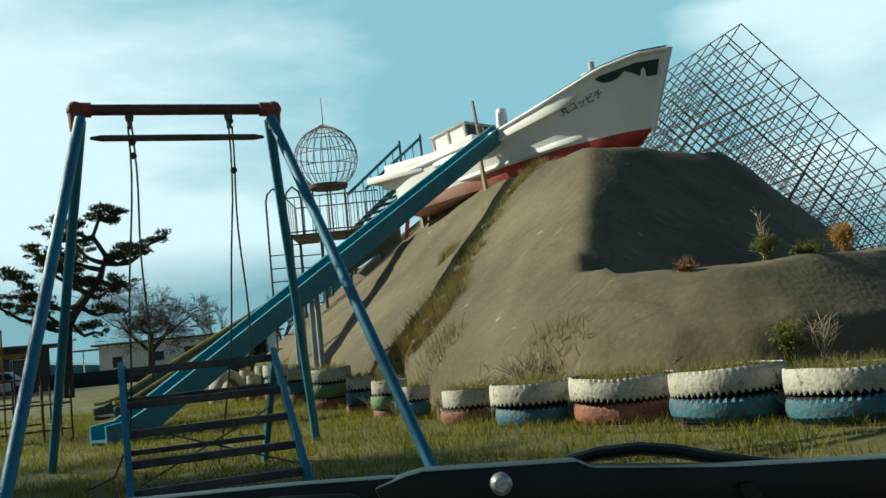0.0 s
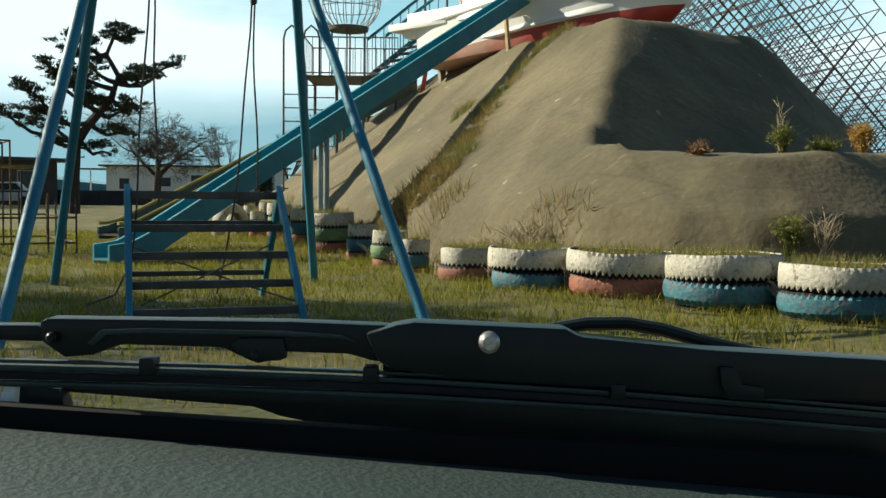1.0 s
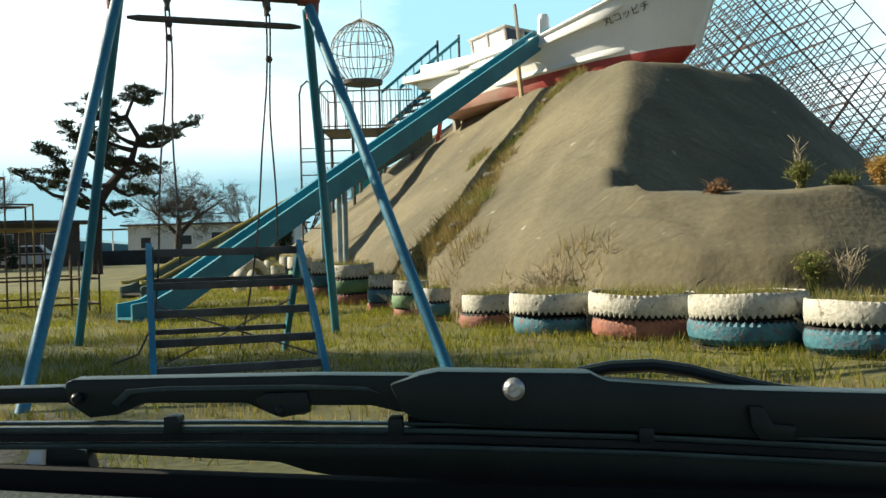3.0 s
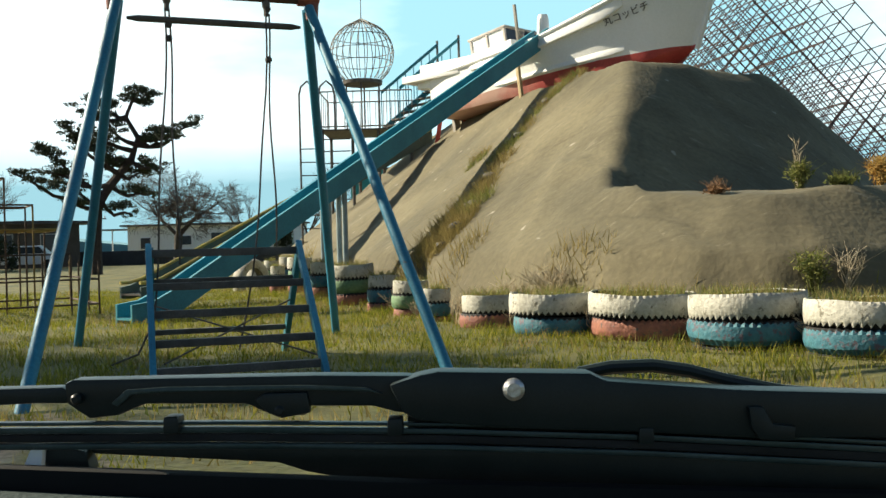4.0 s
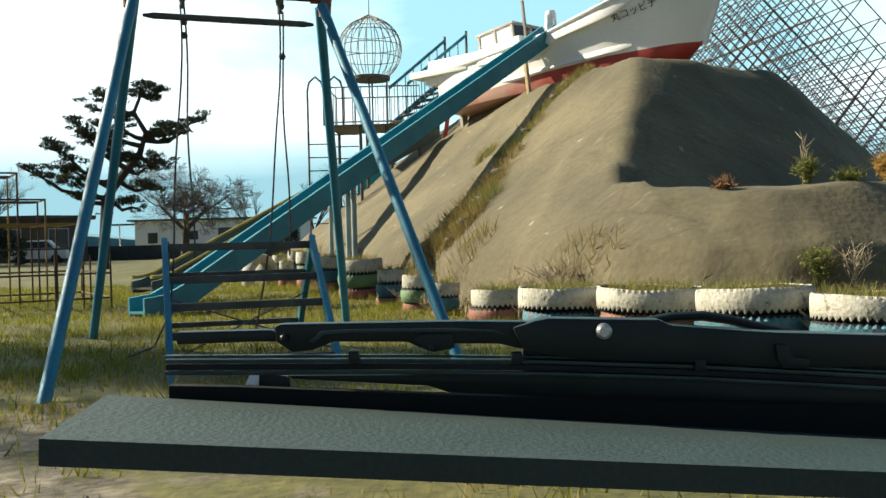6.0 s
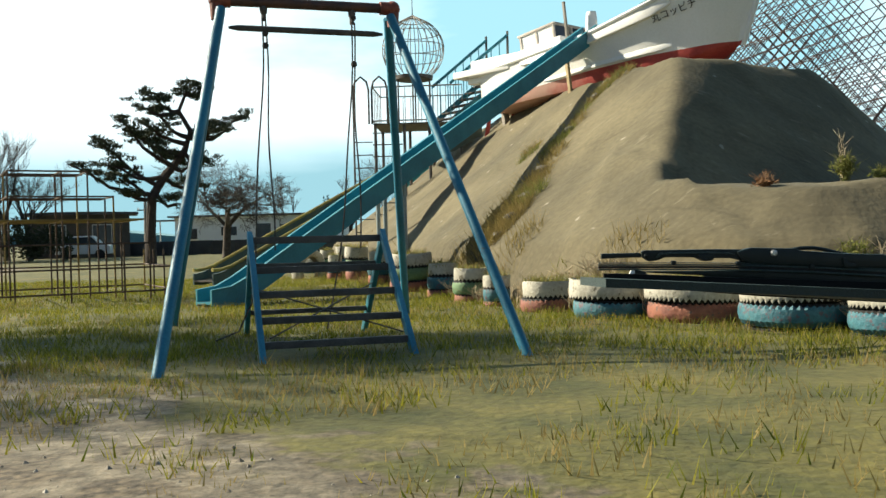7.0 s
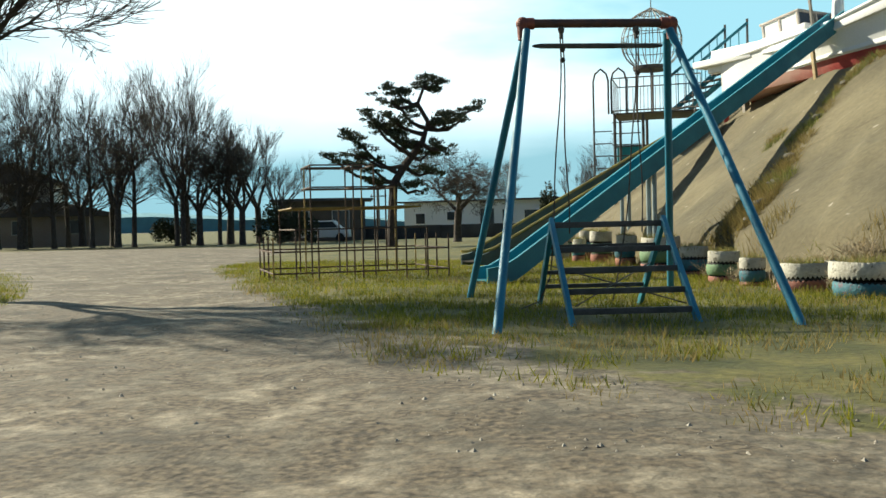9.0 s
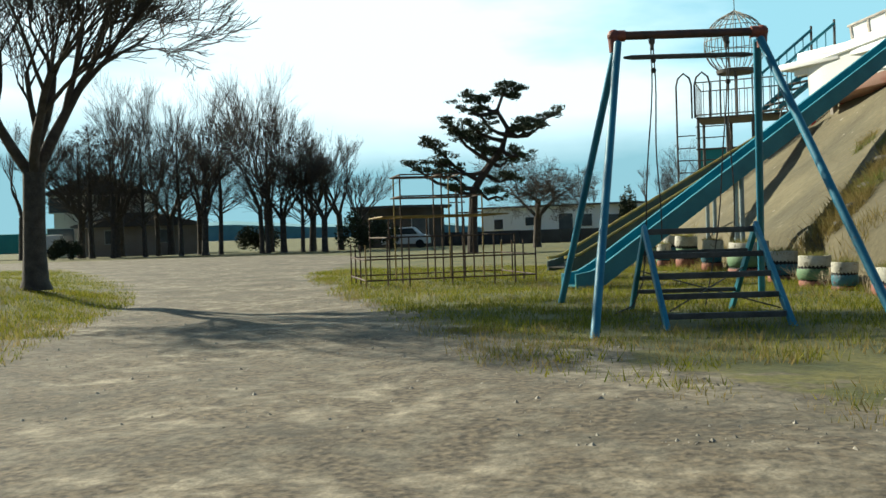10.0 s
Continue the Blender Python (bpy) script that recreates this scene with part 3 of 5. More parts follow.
# ---- swing frame ----
def swing_frame():
    t = thing("swing_frame", "tall blue pipe swing frame with red fittings and hanging ropes", "swing")
    tl, tr = Vector((-2.58, 7.46, 3.01)), Vector((-1.19, 7.97, 3.01))
    feet = [(-2.53, 5.43), (-0.01, 6.33), (-3.75, 9.35), (-1.28, 10.15)]
    for (x, y), top in zip(feet, (tl, tr, tl, tr)):
        foot = Vector((x, y, -0.06))
        start = top + (foot - top).normalized() * 0.10
        part("leg", bar(BM(), start, foot, 0.042, 0.042, 14), M_BLUE, t, "blue painted steel pipe")
    part("top_bar", bar(BM(), tl, tr, 0.045, seg=14), M_TOPBAR, t, "rusty red-brown pipe")
    d = (tr - tl).normalized()
    for top, s in ((tl, -1), (tr, 1)):
        bm = BM()
        bar(bm, top - d * 0.07 * s, top + d * 0.09 * s, 0.06, seg=14)
        bar(bm, top + d * 0.05 * s, top + d * 0.05 * s + Vector((0, 0, -0.17)), 0.062, 0.05, 14)
        bmesh.ops.create_uvsphere(bm, u_segments=14, v_segments=8, radius=0.07, matrix=Matrix.Translation(top + d * 0.05 * s))
        part("corner_fitting", bm, M_REDRUST, t, "red cast corner fitting")
    low_l, low_r = tl + Vector((0.05, 0.0, -0.235)), tr + Vector((-0.05, 0, -0.235))
    bm = BM()
    pipe(bm, [low_l, low_l.lerp(low_r, 0.06), low_l.lerp(low_r, 0.5), low_l.lerp(low_r, 0.94), low_r], [0.012, 0.026, 0.028, 0.026, 0.012], 10)
    part("lower_bar", bm, M_DARKBAR, t, "thin dark lower cross bar")
    for k, f in enumerate((0.24, 0.775)):
        p = tl.lerp(tr, f)
        bm = BM()
        bmesh.ops.create_uvsphere(bm, u_segments=10, v_segments=6, radius=0.05, matrix=Matrix.Translation(p + Vector((0, 0, -0.06))) @ Matrix.Diagonal((0.7, 0.7, 1.2, 1)))
        bar(bm, p + Vector((0, 0, 0.03)), p + Vector((0, 0, -0.16)), 0.022)
        part("hanger", bm, M_DARKBAR, t, "dark swivel hanger")
        bm = BM()
        a = p + Vector((0, 0, -0.14))
        for s in (-1, 1):
            pts = []
            for i in range(13):
                u = i / 12
                drift = max(0.0, u - (0.05 if k == 0 else 0.22))
                sway = s * 0.010 + (0.03 * drift if s > 0 else -(0.17 if k == 0 else 0.30) * drift ** 1.35) + 0.012 * math.sin(u * 9 + k)
                pts.append((a.x + sway, a.y + 0.02 * s, a.z - u * (2.05 if s > 0 else 2.5)))
            if s < 0:
                q = pts[-1]
                pts += [(q[0] - 0.10, q[1] - 0.1, 0.12), (q[0] - 0.28, q[1] - 0.2, 0.05)] if k == 0 else [(q[0] - 0.05, q[1] - 0.05, 0.1)]
            pipe(bm, pts, 0.008, 6)
        part("rope", bm, M_ROPE, t, "thin dark rope")
        for dz in ((-0.27, -0.38) if k == 0 else (-0.10, -0.52)):
            bm = BM()
            bmesh.ops.create_icosphere(bm, subdivisions=2, radius=0.03, matrix=Matrix.Translation(p + Vector((0.01, 0, dz))))
            part("knot", bm, M_ROPE, t)
    return t


swing_frame()


# ---- A-shaped climbing ladder ----
def climbing_ladder():
    t = thing("climbing_ladder", "low blue A-shaped climbing ladder with dark wooden rungs", "climbing frame")
    tops = [Vector((-2.34, 7.25, 0.93)), Vector((-1.25, 7.62, 0.93))]
    front = [Vector((-1.98, 6.17, -0.04)), Vector((-0.88, 6.52, -0.04))]
    rear = [Vector((-2.67, 8.32, -0.04)), Vector((-1.58, 8.67, -0.04))]
    for f, b, top in zip(front, rear, tops):
        part("leg", beam(BM(), top + Vector((0, 0, 0.03)), f, 0.045, 0.085), M_BLUE, t, "blue painted plank leg")
        part("leg", beam(BM(), top + Vector((0, 0.05, 0)), b, 0.045, 0.085), M_TEAL, t, "blue painted plank leg")
    across = (tops[1] - tops[0]).normalized()
    for legs, zs, w in ((front, (0.70, 0.50, 0.30, 0.12), 0.055), (rear, (0.72, 0.42, 0.25), 0.045)):
        for z in zs:
            a, b = (lo.lerp(hi, (z + 0.04) / 1.02) for lo, hi in zip(legs, tops))
            part("rung", beam(BM(), a + across * 0.01 + Vector((0, 0.02, 0)), b - across * 0.01 + Vector((0, 0.02, 0)), 0.06, w), M_DARKBAR, t, "weathered dark rung")
    part("ridge_bar", beam(BM(), tops[0] + Vector((0, 0.02, -0.02)), tops[1] + Vector((0, 0.02, -0.02)), 0.08, 0.06), M_DARKBAR, t, "weathered dark top bar")
    bm = BM()
    bar(bm, front[0].lerp(tops[0], 0.2) + Vector((0.05, 0.1, 0)), rear[1].lerp(tops[1], 0.55), 0.007)
    bar(bm, front[1].lerp(tops[1], 0.2) + Vector((-0.05, 0.1, 0)), rear[0].lerp(tops[0], 0.55), 0.007)
    part("brace", bm, M_DARKBAR, t, "thin crossed bracing rods")
    return t


climbing_ladder()


# ---- slides ----
def slide(low, high, flat, width, side, label, rail=None, legs=()):
    t = thing("slide", label, "slide")
    low, high = Vector(low), Vector(high)
    run = (high - low)
    h = Vector((run.x, run.y, 0)).normalized()
    across = Vector((h.y, -h.x, 0))
    prof = [low - h * flat, low - h * 0.12, low + run * 0.015, low + run * 0.035 + Vector((0, 0, 0.0)), high]
    steps = 10
    pts = prof[:3] + [low.lerp(high, 0.03 + 0.97 * i / steps) for i in range(1, steps + 1)]
    bed = BM()
    rows = []
    for p in pts:
        rows.append([bed.verts.new(p + across * s * width / 2 + Vector((0, 0, dz))) for s, dz in ((-1, 0), (1, 0), (1, -0.03), (-1, -0.03))])
    for a, b in zip(rows, rows[1:]):
        for k in range(4):
            bed.faces.new((a[k], a[(k + 1) % 4], b[(k + 1) % 4], b[k]))
    bed.faces.new(rows[0])
    bed.faces.new(rows[-1][::-1])
    bmesh.ops.recalc_face_normals(bed, faces=bed.faces[:])
    part("chute_bed", bed, M_STEEL if rail else M_TEAL, t)
    for s in (-1, 1):
        bm = BM()
        rows = []
        o = across * s * (width / 2 + 0.012)
        for p, tall in zip(pts, [0.7, 0.85, 1.0] + [1.0] * len(pts)):
            up = Vector((0, 0, tall))
            rows.append([bm.verts.new(p + o + up * dz + across * s * dx) for dx, dz in ((-0.015, -0.11), (0.02, -0.11), (0.02, side), (0.035, side + 0.015), (-0.015, side + 0.015))])
        for a, b in zip(rows, rows[1:]):
            for k in range(5):
                bm.faces.new((a[k], a[(k + 1) % 5], b[(k + 1) % 5], b[k]))
        bm.faces.new(rows[0])
        bm.faces.new(rows[-1][::-1])
        bmesh.ops.recalc_face_normals(bm, faces=bm.faces[:])
        part("side_wall", bm, M_GREYTEAL if rail else M_TEAL, t, "dull grey-green side wall" if rail else "teal painted side wall")
        if rail:
            part("handrail", pipe(BM(), [p + o + Vector((0, 0, side + 0.04)) for p in pts], 0.03, 8), rail, t, "faded yellow edge rail")
    if rail:
        for s in (-1, 1):
            o = across * s * (width / 2 + 0.03)
            hoop = [high + o - h * (0.55 - 0.5 * i / 8) + Vector((0, 0, 0.05 - 0.2 * (1 - i / 8) + 0.42 * math.sin(math.pi * i / 8) ** 0.5)) for i in range(9)]
            part("grab_hoop", pipe(BM(), hoop, 0.018, 6), M_DARKBAR, t, "dark hooped grab rail")
    for f in legs:
        p = low.lerp(high, f)
        for s in (-1, 1):
            foot = p + across * s * width * 0.22
            z0 = max(0.0, mz(foot.x, foot.y)) - 0.05
            part("leg", bar(BM(), foot + Vector((0, 0, -0.02)), (foot.x, foot.y, z0), 0.045, seg=10), M_GREYLEG, t, "grey-blue pipe leg")
    return t


slide((-3.98, 12.5, 0.08), (1.94, 20.0, 5.14), 0.45, 0.31, 0.23, "long straight teal metal slide down from the boat", None, (0.37,))
slide((-4.96, 15.15, 0.27), (-0.66, 22.8, 3.50), 0.3, 0.42, 0.13, "long slide with yellow edges behind the teal one", M_YELLOW, (0.55,))


# ---- tyres ----
def tyre_bm(radius, h, seed, top):
    """A tyre lying flat, with toothed tread edges; the top one is cut open, a thin wall round the soil. Faces of slot 1 stay bare rubber."""
    rng = random.Random(seed)
    seg = 2 * max(22, int(radius * 104))
    bm = BM()
    if top:
        prof = [(0.90, 0.12), (0.95, 0.03), (0.985, 0.02), (1.0, 0.03), (1.012, 0.28), (1.014, 0.55), (1.008, 0.84), (0.994, 0.985), (0.962, 1.0), (0.935, 0.96), (0.925, 0.6), (0.91, 0.3)]
    else:
        prof = [(0.70, 0.10), (0.80, 0.0), (0.90, 0.01), (0.955, 0.06), (1.0, 0.25), (1.025, 0.5), (1.015, 0.78), (0.985, 0.95), (0.93, 0.995), (0.80, 1.0), (0.74, 0.9), (0.68, 0.5)]
    rings = []
    ph, sq = rng.random() * 6, rng.uniform(0.97, 1.0)
    for i in range(seg):
        a = 2 * math.pi * i / seg
        notch = i % 2
        wob = 1 + 0.012 * math.sin(2 * a + ph) + 0.007 * math.sin(5 * a + ph)
        dent = 0.03 * math.sin(2 * a + ph) + 0.015 * math.sin(5 * a + ph * 2)
        ring = []
        for k, (r, z) in enumerate(prof):
            rr, zz = r * radius * wob, z
            if top and notch and k == 3:
                rr, zz = rr * 0.975, zz + 0.17
            if top and notch and k == 2:
                zz += 0.15
            if notch and k == 7:
                rr, zz = rr * 0.972, zz - (0.07 if top else 0.10)
            if notch and k == 6:
                rr *= 0.992
            if not top and notch and k == 3:
                rr, zz = rr * 0.96, zz + 0.06
            ring.append(bm.verts.new((rr * math.cos(a), rr * math.sin(a) * sq, (zz + dent * z * (1 if top else 0)) * h)))
        rings.append(ring)
    n = len(prof)
    for i in range(seg):
        a, b = rings[i], rings[(i + 1) % seg]
        for k in range(n):
            f = bm.faces.new((a[k], b[k], b[(k + 1) % n], a[(k + 1) % n]))
            f.material_index = 1 if k in (0, 1, 11) or (top and k in (2, 9, 10)) or (not top and k in (7, 8, 9, 10)) else 0
    return bm


TYRE_SPOTS = []
COLOURS = {"w": (M_TYRE_W, "cream-painted tyre"), "b": (M_TYRE_B, "blue-painted tyre"), "r": (M_TYRE_R, "brick-red painted tyre"), "g": (M_TYRE_G, "green-painted tyre")}


def tyre_planter(x, y, dia, stack, h, seed, sink=0.06):
    words = {"w": "cream", "b": "blue", "r": "red", "g": "green"}
    t = thing("tyre_planter", "old tyres stacked and painted " + ", ".join(words[c] for c in stack) + " by the mound", "tyre planter", (x, y, 0), seed * 37, "tyres round the mound")
    rng = random.Random(seed)
    z = -sink
    for i, c in reversed(list(enumerate(stack))):
        f = 1.0 if i == 0 else rng.uniform(0.97, 1.03)
        ob = part("tyre", tyre_bm(dia / 2 * f, h, seed * 10 + i, i == 0), COLOURS[c][0], t, COLOURS[c][1])
        ob.data.materials.append(M_RUBBER)
        ob.matrix_local = pose(rng.uniform(-0.02, 0.02), rng.uniform(-0.02, 0.02), z, rng.uniform(-2, 2), rng.uniform(-2, 2), rng.uniform(0, 90))
        z += h * 0.99
    bm = BM()
    bmesh.ops.create_circle(bm, cap_ends=True, segments=20, radius=dia * 0.46, matrix=Matrix.Translation((0, 0, z - 0.045)))
    bmesh.ops.subdivide_edges(bm, edges=bm.edges[:], cuts=1)
    part("soil", bm, M_SOIL, t, "dark soil with dry grass")
    TYRE_SPOTS.append((x, y, z - 0.045, dia))


# centre, width, colours from the top down, height of one tyre, depth sunk into the ground
for i, (x, y, dia, stack, h, sink) in enumerate((
        (3.20, 7.45, 0.96, "wbr", 0.205, 0.19), (2.50, 8.17, 0.985, "wbr", 0.215, 0.19), (1.78, 9.08, 1.00, "wr", 0.222, 0.02), (0.97, 9.57, 0.80, "wb", 0.215, 0.02),
        (0.36, 10.62, 0.61, "wr", 0.20, 0.04), (-0.22, 11.35, 0.35, "wbr", 0.165, 0.09), (-0.60, 12.58, 0.47, "wgr", 0.182, 0.09), (-1.05, 13.95, 0.47, "wbr", 0.195, 0.09),
        (-1.64, 15.15, 0.68, "wgr", 0.225, 0.03), (-2.45, 17.40, 0.42, "wbr", 0.225, 0.02), (-3.15, 19.40, 0.50, "wgr", 0.25, 0.02), (-3.65, 21.0, 0.44, "wbr", 0.25, 0.02),
        (-4.0, 21.9, 0.36, "wg", 0.26, 0.02), (-3.75, 20.0, 0.30, "wbr", 0.19, 0.02), (-4.35, 22.6, 0.34, "wgr", 0.22, 0.02), (-5.1, 24.6, 0.62, "wb", 0.2, 0.02), (-5.3, 26.4, 0.66, "wb", 0.2, 0.02))):
    tyre_planter(x, y, dia, stack, h, i + 1, sink)


def upright_tyre(x, y, r, w, rz):
    """A tyre set on edge, half sunk into the ground."""
    t = thing("upright_tyre", "cream-painted tyre standing half buried beside the mound", "tyre planter", (x, y, 0), rz)
    bm = BM()
    prof = [(0.62, -0.36), (0.74, -0.5), (0.95, -0.47), (1.0, -0.3), (1.02, 0.0), (1.0, 0.3), (0.95, 0.47), (0.74, 0.5), (0.62, 0.36)]
    rings = []
    for i in range(48):
        q = 2 * math.pi * i / 48
        rings.append([bm.verts.new((math.cos(q) * p * r * (0.985 if i % 2 and 2 <= k <= 6 else 1), b * w, math.sin(q) * p * r + r * 0.35)) for k, (p, b) in enumerate(prof)])
    for i in range(48):
        for k in range(len(prof) - 1):
            bm.faces.new((rings[i][k], rings[(i + 1) % 48][k], rings[(i + 1) % 48][k + 1], rings[i][k + 1]))
    bmesh.ops.recalc_face_normals(bm, faces=bm.faces[:])
    part("tyre", bm, M_TYRE_W, t, "cream-painted tyre")


upright_tyre(-4.5, 21.0, 0.52, 0.26, 62)


# ---- the boat ----
STERN, BOW = Vector((-0.95, 23.9, 4.0)), Vector((5.16, 18.0, 4.55))
BOAT_L = (Vector((BOW.x, BOW.y, 0)) - Vector((STERN.x, STERN.y, 0))).length
BOAT_YAW = math.degrees(math.atan2(BOW.y - STERN.y, BOW.x - STERN.x))
# along 0..1, half breadth at sheer, sheer height, half breadth at water line, water line height, keel height
HULL = [(0.17, 0.95, 0.80, 0.90, -0.06, -0.14), (0.26, 1.10, 0.80, 1.04, 0.02, -0.16), (0.40, 1.18, 0.90, 1.12, 0.19, -0.12), (0.58, 1.14, 1.10, 1.02, 0.37, -0.06),
        (0.74, 1.05, 1.46, 0.84, 0.50, 0.04), (0.87, 0.82, 1.84, 0.54, 0.57, 0.20), (0.95, 0.46, 2.02, 0.24, 0.62, 0.42), (1.0, 0.03, 2.08, -1, 0.65, 0.6)]


def hull_at(u):
    for a, b in zip(HULL, HULL[1:]):
        if u <= b[0]:
            f = max(0.0, (u - a[0]) / (b[0] - a[0]))
            return [p + (q - p) * f for p, q in zip(a, b)]
    return list(HULL[-1])


def hull_ring(u, n=7):
    """Half section from keel to sheer, as (length, breadth, height)."""
    _, bs, zs, bw, zw, zk = hull_at(u)
    bw = max(bw, 0.015)
    rake = lambda z: max(0.0, u - 0.86) / 0.14 * (z - 2.08) * 0.36
    zc = zw - (zw - zk) * (0.72 if u < 0.62 else 0.72 - (u - 0.62) * 1.2)      # turn of the bilge
    low = [(bw * 0.94 * k / 4, zk + (zc - zk) * (k / 4) ** 1.3) for k in range(5)] + [(bw * (0.97, 0.985, 1.0)[k], zc + (zw - zc) * (k + 1) / 3) for k in range(3)]
    high = [(bw + (bs - bw) * (k / n) ** 1.25, zw + (zs - zw) * k / n) for k in range(n + 1)]
    return [[(u * BOAT_L + rake(z), b, z) for b, z in g] for g in (low, high)]


def fishing_boat():
    t = thing("fishing_boat", "old white wooden fishing boat with a red bottom on the mound", "boat", tuple(STERN), BOAT_YAW)
    us = [0.195 + 0.805 * i / 34 for i in range(35)]
    for which, name, m, lab in ((0, "hull_bottom", M_REDHULL, "faded red painted bottom"), (1, "hull_side", M_WHITEHULL, "weathered white planked side")):
        bm = BM()
        for s in (-1, 1):
            grid = [[bm.verts.new((x, s * b, z)) for x, b, z in hull_ring(u)[which]] for u in us]
            for a, b in zip(grid, grid[1:]):
                for k in range(len(a) - 1):
                    bm.faces.new((a[k], b[k], b[k + 1], a[k + 1]))
            if which == 1:
                # inside face of the bulwark and its thickness
                inn = [[bm.verts.new((x, s * max(0.0, b - 0.06), z)) for x, b, z in hull_ring(u)[1][3:]] for u in us]
                for i in range(len(us) - 1):
                    for k in range(len(inn[0]) - 1):
                        bm.faces.new((inn[i][k], inn[i][k + 1], inn[i + 1][k + 1], inn[i + 1][k]))
                    bm.faces.new((grid[i][-1], grid[i + 1][-1], inn[i + 1][-1], inn[i][-1]))
        bmesh.ops.remove_doubles(bm, verts=bm.verts[:], dist=0.004)
        bmesh.ops.recalc_face_normals(bm, faces=bm.faces[:])
        part(name, bm, m, t, lab)
    _, bs, zs, bw, zw, zk = hull_at(us[0])
    part("transom", plate(BM(), [(-bs, zs), (-bw, zw), (-0.3, zk + 0.06), (0.3, zk + 0.06), (bw, zw), (bs, zs)], -0.03, 0.03), M_WHITEHULL, t).matrix_local = pose(us[0] * BOAT_L, 0, 0, 0, 0, 90)
    deck = BM()
    rows = [[deck.verts.new((hull_ring(u)[1][4][0], s * max(0.01, hull_ring(u)[1][4][1] - 0.05), hull_ring(u)[1][4][2])) for s in (-1, 1)] for u in us[:-2]]
    for a, b in zip(rows, rows[1:]):
        deck.faces.new((a[0], b[0], b[1], a[1]))
    part("deck", deck, M_GREYWOOD, t, "grey deck planking")
    # rubbing strakes and rail cap
    for s in (-1, 1):
        cap = pipe(BM(), [Vector((u * BOAT_L, s * max(0.02, hull_at(u)[1]), hull_at(u)[2] + 0.01)) for u in us], 0.05, 8)
        part("rail_cap", cap, M_WHITEHULL, t, "white rail cap")
        # a broad flared strake under the rail and a tapered one above the red paint
        for u0, u1, k0, k1, proud, lab in ((0.36, 0.81, 5.0, 6.9, 0.10, "broad flared white strake"), (0.44, 0.80, 0.25, 1.15, 0.06, "tapered white rubbing strake")):
            bm, rings = BM(), []
            for i in range(25):
                u = u0 + (u1 - u0) * i / 24
                g = hull_ring(u)[1]
                f = min(1.0, (24 - i) / 3 + 0.25, i / 4 + 0.15)
                mid = k1 - (k1 - k0) * (0.55 + 0.45 * f)

                def on(k, out):
                    a, b = g[int(k)], g[int(k) + 1]
                    x, y, z = (p + (q - p) * (k - int(k)) for p, q in zip(a, b))
                    return bm.verts.new((x, s * (y + out), z))
                rings.append([on(k1, 0.005), on(mid + 0.25, proud * f), on(mid, proud * f), on(mid, -0.02), on(k1, -0.02)])
            for a, b in zip(rings, rings[1:]):
                for k in range(5):
                    bm.faces.new((a[k], b[k], b[(k + 1) % 5], a[(k + 1) % 5]))
            bm.faces.new(rings[0])
            bm.faces.new(rings[-1])
            bmesh.ops.recalc_face_normals(bm, faces=bm.faces[:])
            part("strake", bm, M_WHITEHULL, t, lab)
    # teal cap on the raised fore end
    cap = pipe(BM(), [Vector((u * BOAT_L, -max(0.02, hull_at(u)[1]), hull_at(u)[2] + 0.055)) for u in us[23:]], 0.03, 8)
    part("cap_strip", cap, M_TEAL, t, "dull teal cap on the bow rail")
    # stem post
    part("stem", pipe(BM(), [Vector((BOAT_L + (z - 2.08) * 0.36 + 0.02, 0, z)) for z in (0.55, 0.9, 1.4, 1.8, 2.12)], [0.05, 0.055, 0.06, 0.065, 0.07], 8), M_WHITEHULL, t)
    part("keel", beam(BM(), (0.21 * BOAT_L, 0, -0.18), (0.84 * BOAT_L, 0, 0.06), 0.12, 0.14), M_RED, t, "dark worn keel")
    # aft platform over the stern
    bm = BM()
    box(bm, (1.78, 0, 0.80), (1.85, 2.3, 0.16), None, 0.03)
    part("stern_platform", bm, M_WHITEHULL, t, "white overhanging stern platform")
    bm = BM()
    box(bm, (1.45, -0.85, 0.64), (0.5, 0.25, 0.16), None, 0.02)
    part("bracket", bm, M_WHITEHULL, t)
    box_sides = BM()
    for s in (-1, 1):
        box(box_sides, (2.75, s * 1.08, 0.95), (2.6, 0.08, 0.24), None, 0.02)
    part("aft_bulwark", box_sides, M_WHITEHULL, t)
    # cabin, standing with the boat's trim
    tilt = Matrix.Translation((2.62, 0, 1.0)) @ Matrix.Rotation(radians(-8), 4, "Y")

    def cabin_box(name, c, s, m, lab="", bevel=0.0):
        ob = part(name, box(BM(), c, s, None, bevel), m, t, lab)
        ob.matrix_local = tilt
    cabin_box("cabin_base", (0.15, 0.05, 0.0), (2.3, 1.5, 0.36), M_WHITEHULL, "low white cabin", 0.04)
    cabin_box("cabin_roof", (0.52, 0.05, 0.55), (1.14, 1.30, 0.06), M_CABIN, "faded pale brown cabin roof", 0.02)
    for y in (-0.56, 0.66):
        for x0 in (0.03, 0.52, 1.03):
            cabin_box("window_post", (x0, y, 0.34), (0.05, 0.06, 0.38), M_CABIN)
        for x0 in (0.27, 0.77):
            cabin_box("window_pane", (x0, y, 0.35), (0.44, 0.015, 0.36), M_WALLW, "pale window pane")
    for y in (-0.3, 0.36):
        cabin_box("window_pane", (1.04, y, 0.36), (0.02, 0.46, 0.32), M_GLASSD, "dark front window")
    cabin_box("window_post", (1.04, 0.05, 0.34), (0.06, 0.06, 0.38), M_CABIN)
